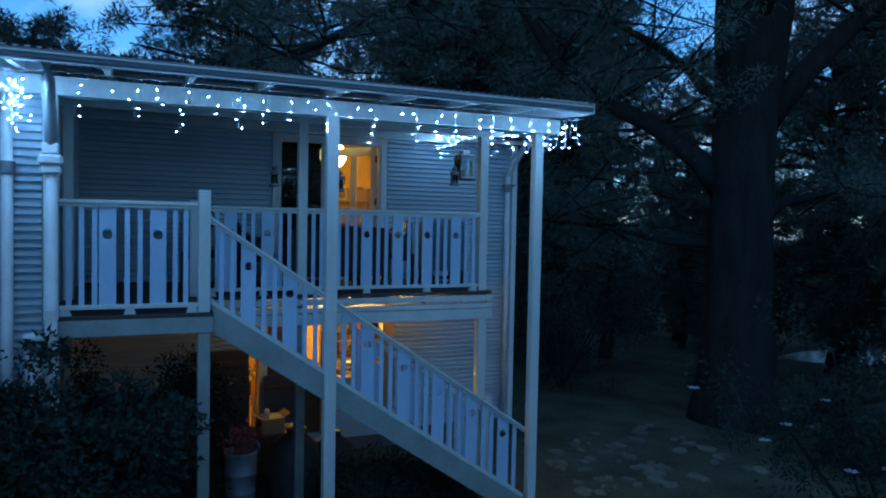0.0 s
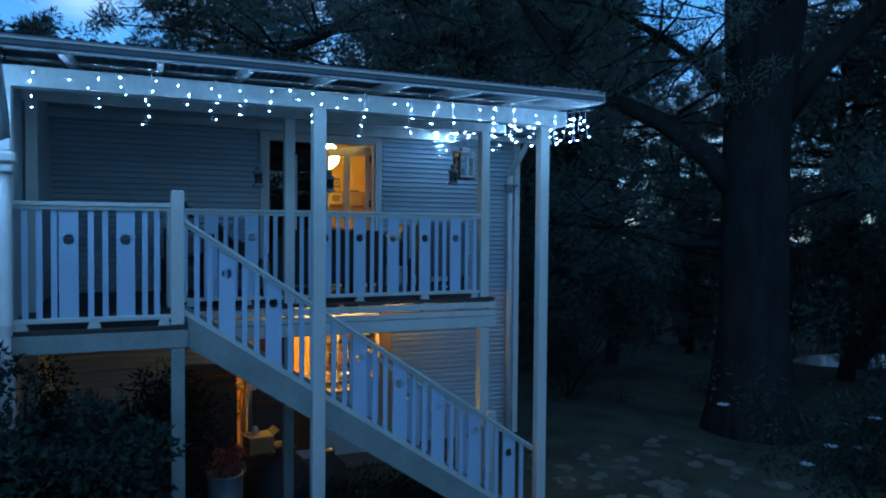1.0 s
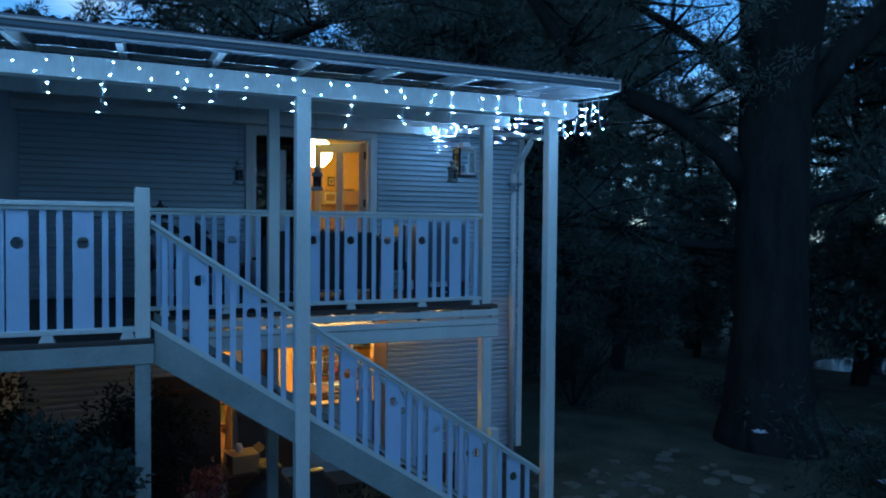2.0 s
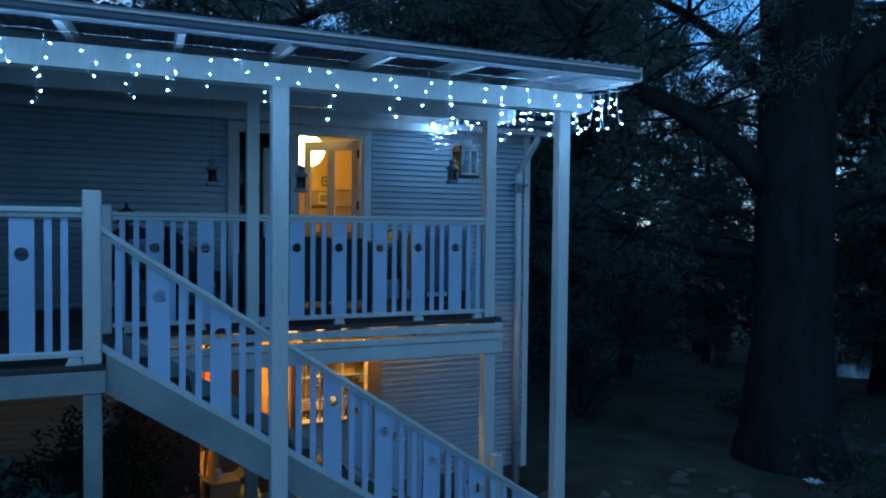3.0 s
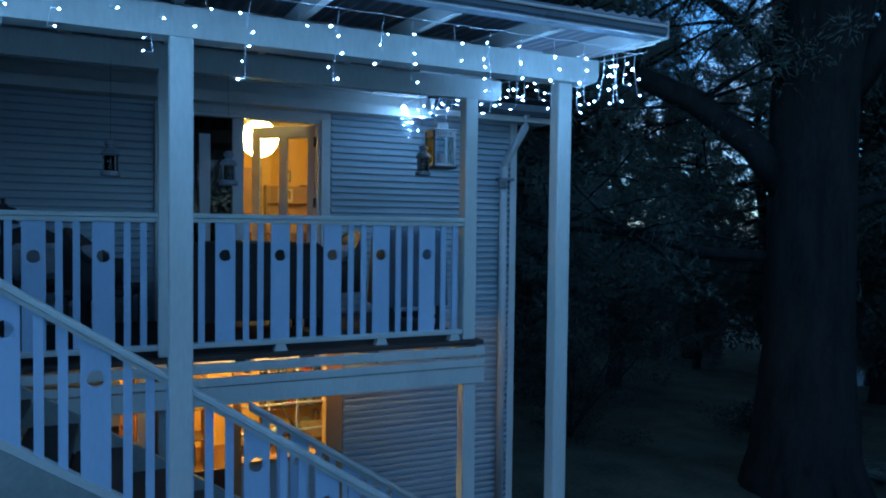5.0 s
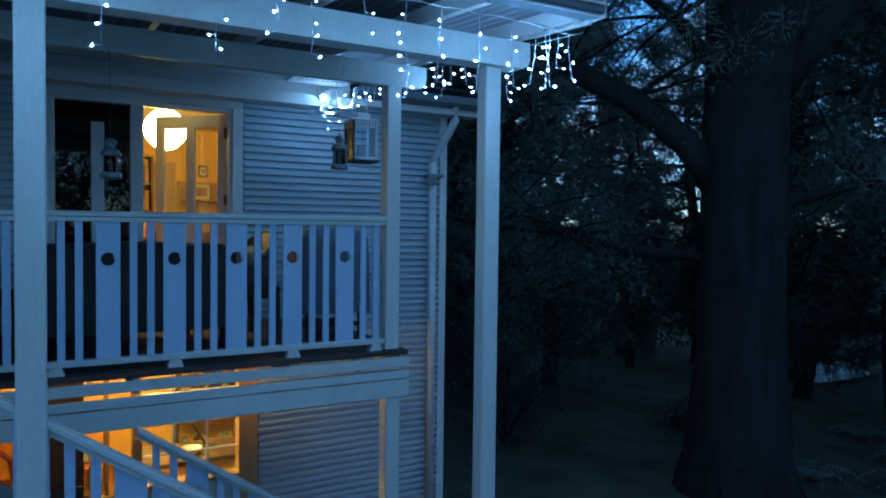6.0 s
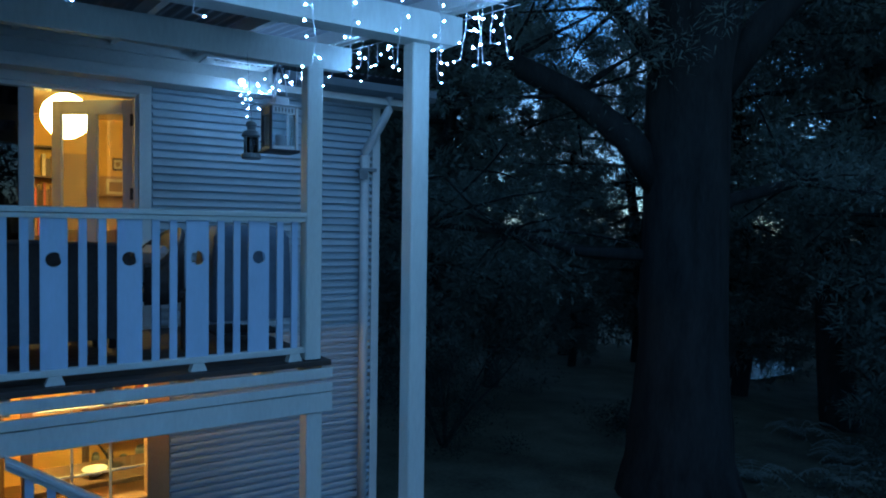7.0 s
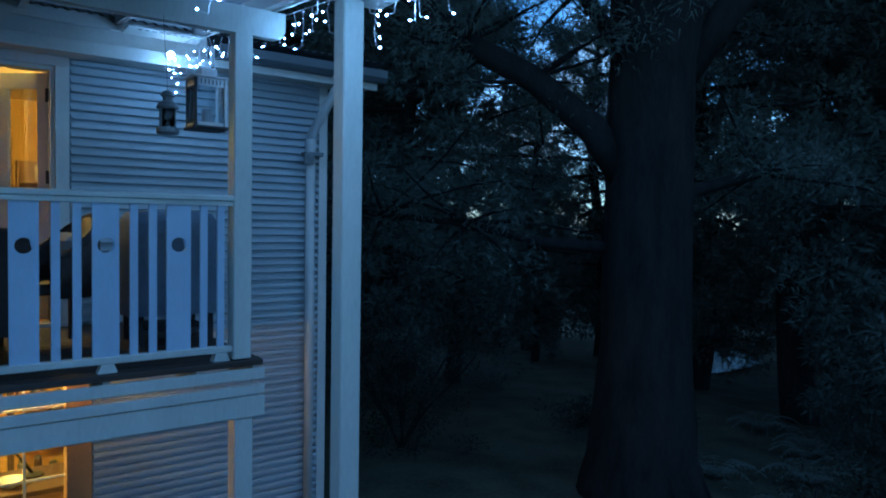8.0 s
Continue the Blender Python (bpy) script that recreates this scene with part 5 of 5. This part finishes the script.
def old_tree():
    rng = random.Random(31)
    t = thing("old_pine", (9.6, 8.95, 0.0), "massive old pine with a thick black trunk and heavy limbs", "tree")
    g = ground_height(9.6, 8.95)
    main = [(9.68, 8.88, g - 0.3), (9.67, 8.88, g + 0.5), (9.66, 8.89, 2.0), (9.65, 8.9, 4.0), (9.66, 8.89, 5.6), (9.74, 8.84, 7.2), (9.84, 8.8, 9.0), (9.8, 8.9, 12.0), (9.7, 9.0, 15)]
    bm = tube(bmesh.new(), main, [0.95, 0.70, 0.57, 0.53, 0.54, 0.66, 0.64, 0.45, 0.3], 24)
    bmesh.ops.subdivide_edges(bm, edges=bm.edges[:], cuts=2)
    for v in bm.verts:
        v.co += 0.05 * noise.noise_vector(Vector((v.co.x * 3, v.co.y * 3, v.co.z * 1.1)))
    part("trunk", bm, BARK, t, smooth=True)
    limbs = [([(9.4, 9.05, 4.1), (9.0, 9.3, 4.75), (8.4, 9.75, 5.35), (7.7, 10.3, 5.8), (7.0, 10.9, 6.6), (6.3, 11.3, 7.8), (5.9, 11.6, 9.4)], 0.22),
             ([(9.9, 8.75, 5.3), (10.5, 8.35, 6.3), (11.2, 7.9, 7.2), (12.1, 7.4, 8.0), (13.2, 6.9, 8.9)], 0.24),
             ([(9.7, 8.8, 6.8), (9.2, 7.9, 7.7), (8.9, 6.8, 8.3), (8.6, 5.6, 8.6)], 0.18),
             ([(9.9, 9.1, 3.4), (10.8, 9.0, 4.0), (11.9, 8.6, 4.3), (13.2, 8.3, 4.2)], 0.12),
             ([(9.4, 9.1, 3.2), (8.8, 9.9, 3.25), (8.2, 10.8, 3.5), (7.4, 11.7, 3.6)], 0.09),
             ([(9.6, 9.2, 8.2), (9.0, 10.2, 9.3), (8.0, 11.2, 10.3), (7.2, 12.4, 11)], 0.2),
             ([(9.3, 9.0, 5.6), (8.95, 9.0, 5.9), (8.5, 9.1, 6.3), (7.9, 9.3, 6.7), (7.2, 9.6, 7.1), (6.5, 9.9, 7.7)], 0.11),
             ([(9.5, 8.7, 7.0), (9.2, 8.6, 7.5), (8.7, 8.6, 7.9), (7.9, 8.7, 8.4)], 0.12),
             ([(9.6, 9.0, 8.0), (8.6, 10.0, 9.1), (7.6, 10.9, 9.5), (6.5, 11.6, 9.1), (5.4, 11.95, 8.4), (4.31, 12.0, 7.72), (3.54, 12.0, 7.22), (2.75, 12.0, 6.75), (2.1, 12.1, 6.45)], 0.19)]
    centres, rad = [], []
    for pts, r in limbs:
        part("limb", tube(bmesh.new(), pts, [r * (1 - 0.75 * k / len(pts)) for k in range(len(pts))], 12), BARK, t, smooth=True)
        for k, p in enumerate(pts[2:]):
            for _ in range(9):
                tip = Vector(p) + Vector((rng.gauss(0, 1.0), rng.gauss(0, 1.0), rng.gauss(0.2, 0.6)))
                tw = wander(rng, p, tip - Vector(p), (tip - Vector(p)).length, 4, 0, 0.3)
                part("twig", tube(bmesh.new(), tw, [0.035, 0.028, 0.02, 0.015, 0.01], 5), BARK, t)
                for q in tw[2:]:
                    centres.append(tuple(q))
                    rad.append(rng.uniform(0.22, 0.5))
    v, n = leaf_cloud(centres, rad, 80, 0.12, 0.009, 31)
    ob = new("crown", cloud_mesh("crown", v - np.array(base_of(t)), n, LEAF))
    ob.parent = t


old_tree()


def shrub(x, y, r, h, seed, label, flowers=0, size=0.055, width=0.011, per=70, n_=120):
    rng = random.Random(seed)
    g = ground_height(x, y)
    t = thing("shrub", (x, y, g), label, "shrub", "garden shrubs")
    centres, rad = [], []
    tops = []
    for k in range(9):
        a = rng.uniform(0, 6.28)
        pts = wander(rng, (x, y, g - 0.05), (0.6 * math.cos(a) * r / h * 1.6, 0.6 * math.sin(a) * r / h * 1.6, 1), h * rng.uniform(0.7, 1.0), 6, 0, 0.3)
        part("stem", tube(bmesh.new(), pts, [0.03, 0.027, 0.023, 0.02, 0.016, 0.012, 0.008], 5), BARK, t)
        tops += pts[1:]
    for k in range(n_):
        p = rng.choice(tops) + Vector((rng.gauss(0, r * 0.3), rng.gauss(0, r * 0.3), rng.gauss(0, h * 0.06)))
        p.z = max(p.z, g + 0.1)
        centres.append(tuple(p))
        rad.append(rng.uniform(0.14, 0.34))
    v, n = leaf_cloud(centres, rad, per, size, width, seed)
    ob = new("foliage", cloud_mesh("foliage", v - np.array((x, y, g)), n, SHRUBLEAF))
    ob.parent = t
    for k in range(flowers):
        c = Vector(rng.choice([q for q in centres if g + 1.0 < q[2] < g + 2.2])) + Vector((rng.uniform(-0.35, 0.0), rng.uniform(-0.25, 0.1), rng.uniform(-0.1, 0.1)))
        bm = bmesh.new()
        for q in range(6):
            a = q * 1.05
            o = c + Vector((0, 0, 0.0))
            bm.faces.new([bm.verts.new(p) for p in (o, o + 0.035 * Vector((math.cos(a - 0.4), math.sin(a - 0.4), 0.4)), o + 0.055 * Vector((math.cos(a), math.sin(a), 0.25)), o + 0.035 * Vector((math.cos(a + 0.4), math.sin(a + 0.4), 0.4)))])
        part("flower", bm, FLOWER, t, "pale flower")


shrub(5.0, 2.45, 0.6, 2.9, 41, "large dark shrub with pale blossoms", 34, 0.05, 0.010, 90, 240)
shrub(9.6, 6.6, 1.0, 1.0, 42, "low dark rounded garden shrub", 0)
shrub(11.2, 6.2, 1.2, 1.4, 44, "dark rounded garden shrub", 0)
shrub(12.4, 11.6, 1.2, 0.9, 45, "dark rounded garden shrub", 0)
shrub(8.2, 12.4, 1.5, 2.4, 46, "dark rounded garden shrub", 0)
shrub(14.0, 7.2, 1.4, 1.8, 47, "dark rounded garden shrub", 0)
shrub(-0.45, 6.75, 0.6, 1.95, 48, "dark leafy shrub growing under the landing", 0, 0.055, 0.012, 110, 220)
shrub(-0.95, 7.35, 0.55, 1.9, 52, "dark leafy shrub growing under the landing", 0, 0.055, 0.014, 120, 220)
shrub(0.05, 7.7, 0.5, 1.75, 53, "dark leafy shrub growing under the landing", 0, 0.055, 0.014, 120, 200)
shrub(-1.35, 5.25, 0.5, 2.35, 49, "dense dark leafy shrub beside the wing", 0, 0.06, 0.02, 150, 320)
shrub(-0.62, 5.4, 0.5, 2.0, 55, "dense dark leafy shrub in front of the landing", 0, 0.06, 0.02, 150, 300)
# added shrubs cover the lamp-lit grass so the ground under the stairs goes black
shrub(2.1, 6.75, 0.5, 0.8, 51, "low leafy shrub added to darken the ground under the stairs", 0, 0.06, 0.016, 110, 150)
shrub(2.85, 6.8, 0.45, 0.55, 54, "low leafy shrub added to darken the ground under the stairs", 0, 0.06, 0.016, 110, 120)


def far_woods():
    g = np.random.default_rng(77)
    centres, rad = [], []
    for k in range(4600):
        ahead = k < 2600
        a = radians(-75 + 205 * g.random() if ahead else 130 + 155 * g.random())
        d = 30 + 26 * g.random() if ahead else 24 + 10 * g.random()
        # unseen rear part is added, tallest near 175 to darken the door pane's reflection
        top = (2.6 if ahead else 5.0 + 6.0 * math.exp(-((math.degrees(a) - 175) / 20) ** 2)) + 2.0 * noise.noise((a * 5, 0, 2)) + 1.5 * noise.noise((a * 17, 1, 2))
        centres.append((d * math.sin(a), d * math.cos(a), -4.0 + (top + 4.0) * g.random() ** 0.8))
        rad.append(0.7 + 0.9 * g.random())
    v, n = leaf_cloud(centres, rad, 100, 0.34, 0.065, 78, 0.9)
    ob = new("far_woods", cloud_mesh("far_woods", v, n, LEAF))
    tagged(ob, "dark distant belt of trees, with an added unseen part behind the camera", "woods", kind="stuff")


far_woods()
pond = bmesh.new()
ring = [pond.verts.new((23 + 2.6 * math.cos(a) * (1 + 0.2 * math.sin(3 * a)), 16.5 + 1.5 * math.sin(a) * (1 + 0.15 * math.cos(2 * a)), -0.98)) for a in [k * math.pi / 16 for k in range(32)]]
pond.faces.new(ring)
tagged(part("water", pond, WATER), "still garden pond that mirrors the evening sky", "pond", kind="structure")

def fern(x, y, r, seed):
    rng = random.Random(seed)
    g = ground_height(x, y)
    t = thing("fern", (x, y, g), "spreading dark fern on the garden floor", "fern", "ferns in the garden")
    for k in range(11):
        a = k * 2 * math.pi / 11 + rng.uniform(-0.2, 0.2)
        d = Vector((math.cos(a), math.sin(a), 0))
        side_ = Vector((-d.y, d.x, 0))
        ln = r * rng.uniform(0.75, 1.1)
        spine = [Vector((x, y, g)) + d * (ln * f) + Vector((0, 0, 0.75 * ln * (f * 1.7 - 1.45 * f * f))) for f in [q / 9 for q in range(10)]]
        bm = tube(bmesh.new(), spine, 0.006, 4)
        for q in range(1, 10):
            w = 0.26 * ln * math.sin(math.pi * (0.12 + 0.86 * q / 10))
            for sg in (-1, 1):
                p = spine[q]
                bm.faces.new([bm.verts.new(c) for c in (p - d * 0.025, p + side_ * sg * w + d * 0.05 - Vector((0, 0, 0.03)), p + d * 0.03)])
        part("frond", bm, LEAF, t)


for k, (x, y, r) in enumerate([(11.1, 9.9, 0.6), (11.4, 8.9, 0.7), (13.3, 7.5, 0.8), (13.9, 8.8, 0.7), (12.4, 8.0, 0.7), (15.1, 10.3, 0.7), (14.9, 9.2, 0.7), (10.6, 7.4, 0.6)]):
    fern(x, y, r, 90 + k)
ringbed = thing("stone_ring", (17.6, 9.5, -0.7), "low round pale stone bed edge in the garden", "garden edging")
for k in range(14):
    a = k * 2 * math.pi / 14
    cx, cy = 19.5 + 0.6 * math.cos(a), 9.5 + 0.6 * math.sin(a)
    bm = boxed(-0.12, 0.12, -0.08, 0.08, -0.15, 0.16, 0.03)
    bm.transform(pose(cx, cy, ground_height(cx, cy), 0, 0, math.degrees(a) + 90))
    part("stone", bm, STONE, ringbed)

# ---- stepping stones beside the house and a pond beyond ----
rng = random.Random(61)
paving = tagged(new("pavement"), "rough pale stones set in the grass beside the house", "paving", kind="structure")
paving.location = (6.5, 8.6, 0)
for k in range(64):
    x, y = rng.uniform(4.9, 7.8), rng.uniform(6.5, 8.9)
    if x < 5.4 and y > 9.1:
        continue
    n = rng.randrange(5, 8)
    r = rng.uniform(0.06, 0.17)
    z = ground_height(x, y)
    bm = bmesh.new()
    lo = [bm.verts.new((x + r * math.cos(2 * math.pi * q / n) * rng.uniform(0.8, 1.15), y + r * math.sin(2 * math.pi * q / n) * rng.uniform(0.8, 1.15), z - 0.05)) for q in range(n)]
    hi = [bm.verts.new(v.co + Vector(((x - v.co.x) * 0.12, (y - v.co.y) * 0.12, 0.06 + rng.uniform(-0.01, 0.025)))) for v in lo]
    bm.faces.new(hi)
    for q in range(n):
        bm.faces.new((lo[q], lo[(q + 1) % n], hi[(q + 1) % n], hi[q]))
    part("stone", bm, STONE, paving)

# ---- wall boards ----
clad(wall_main, 0.36, 64, WALL + 0.013, main_spans)
clad(wall_wing, 0.36, 62, 6.114, lambda z: [(-3.2, -1.005)])
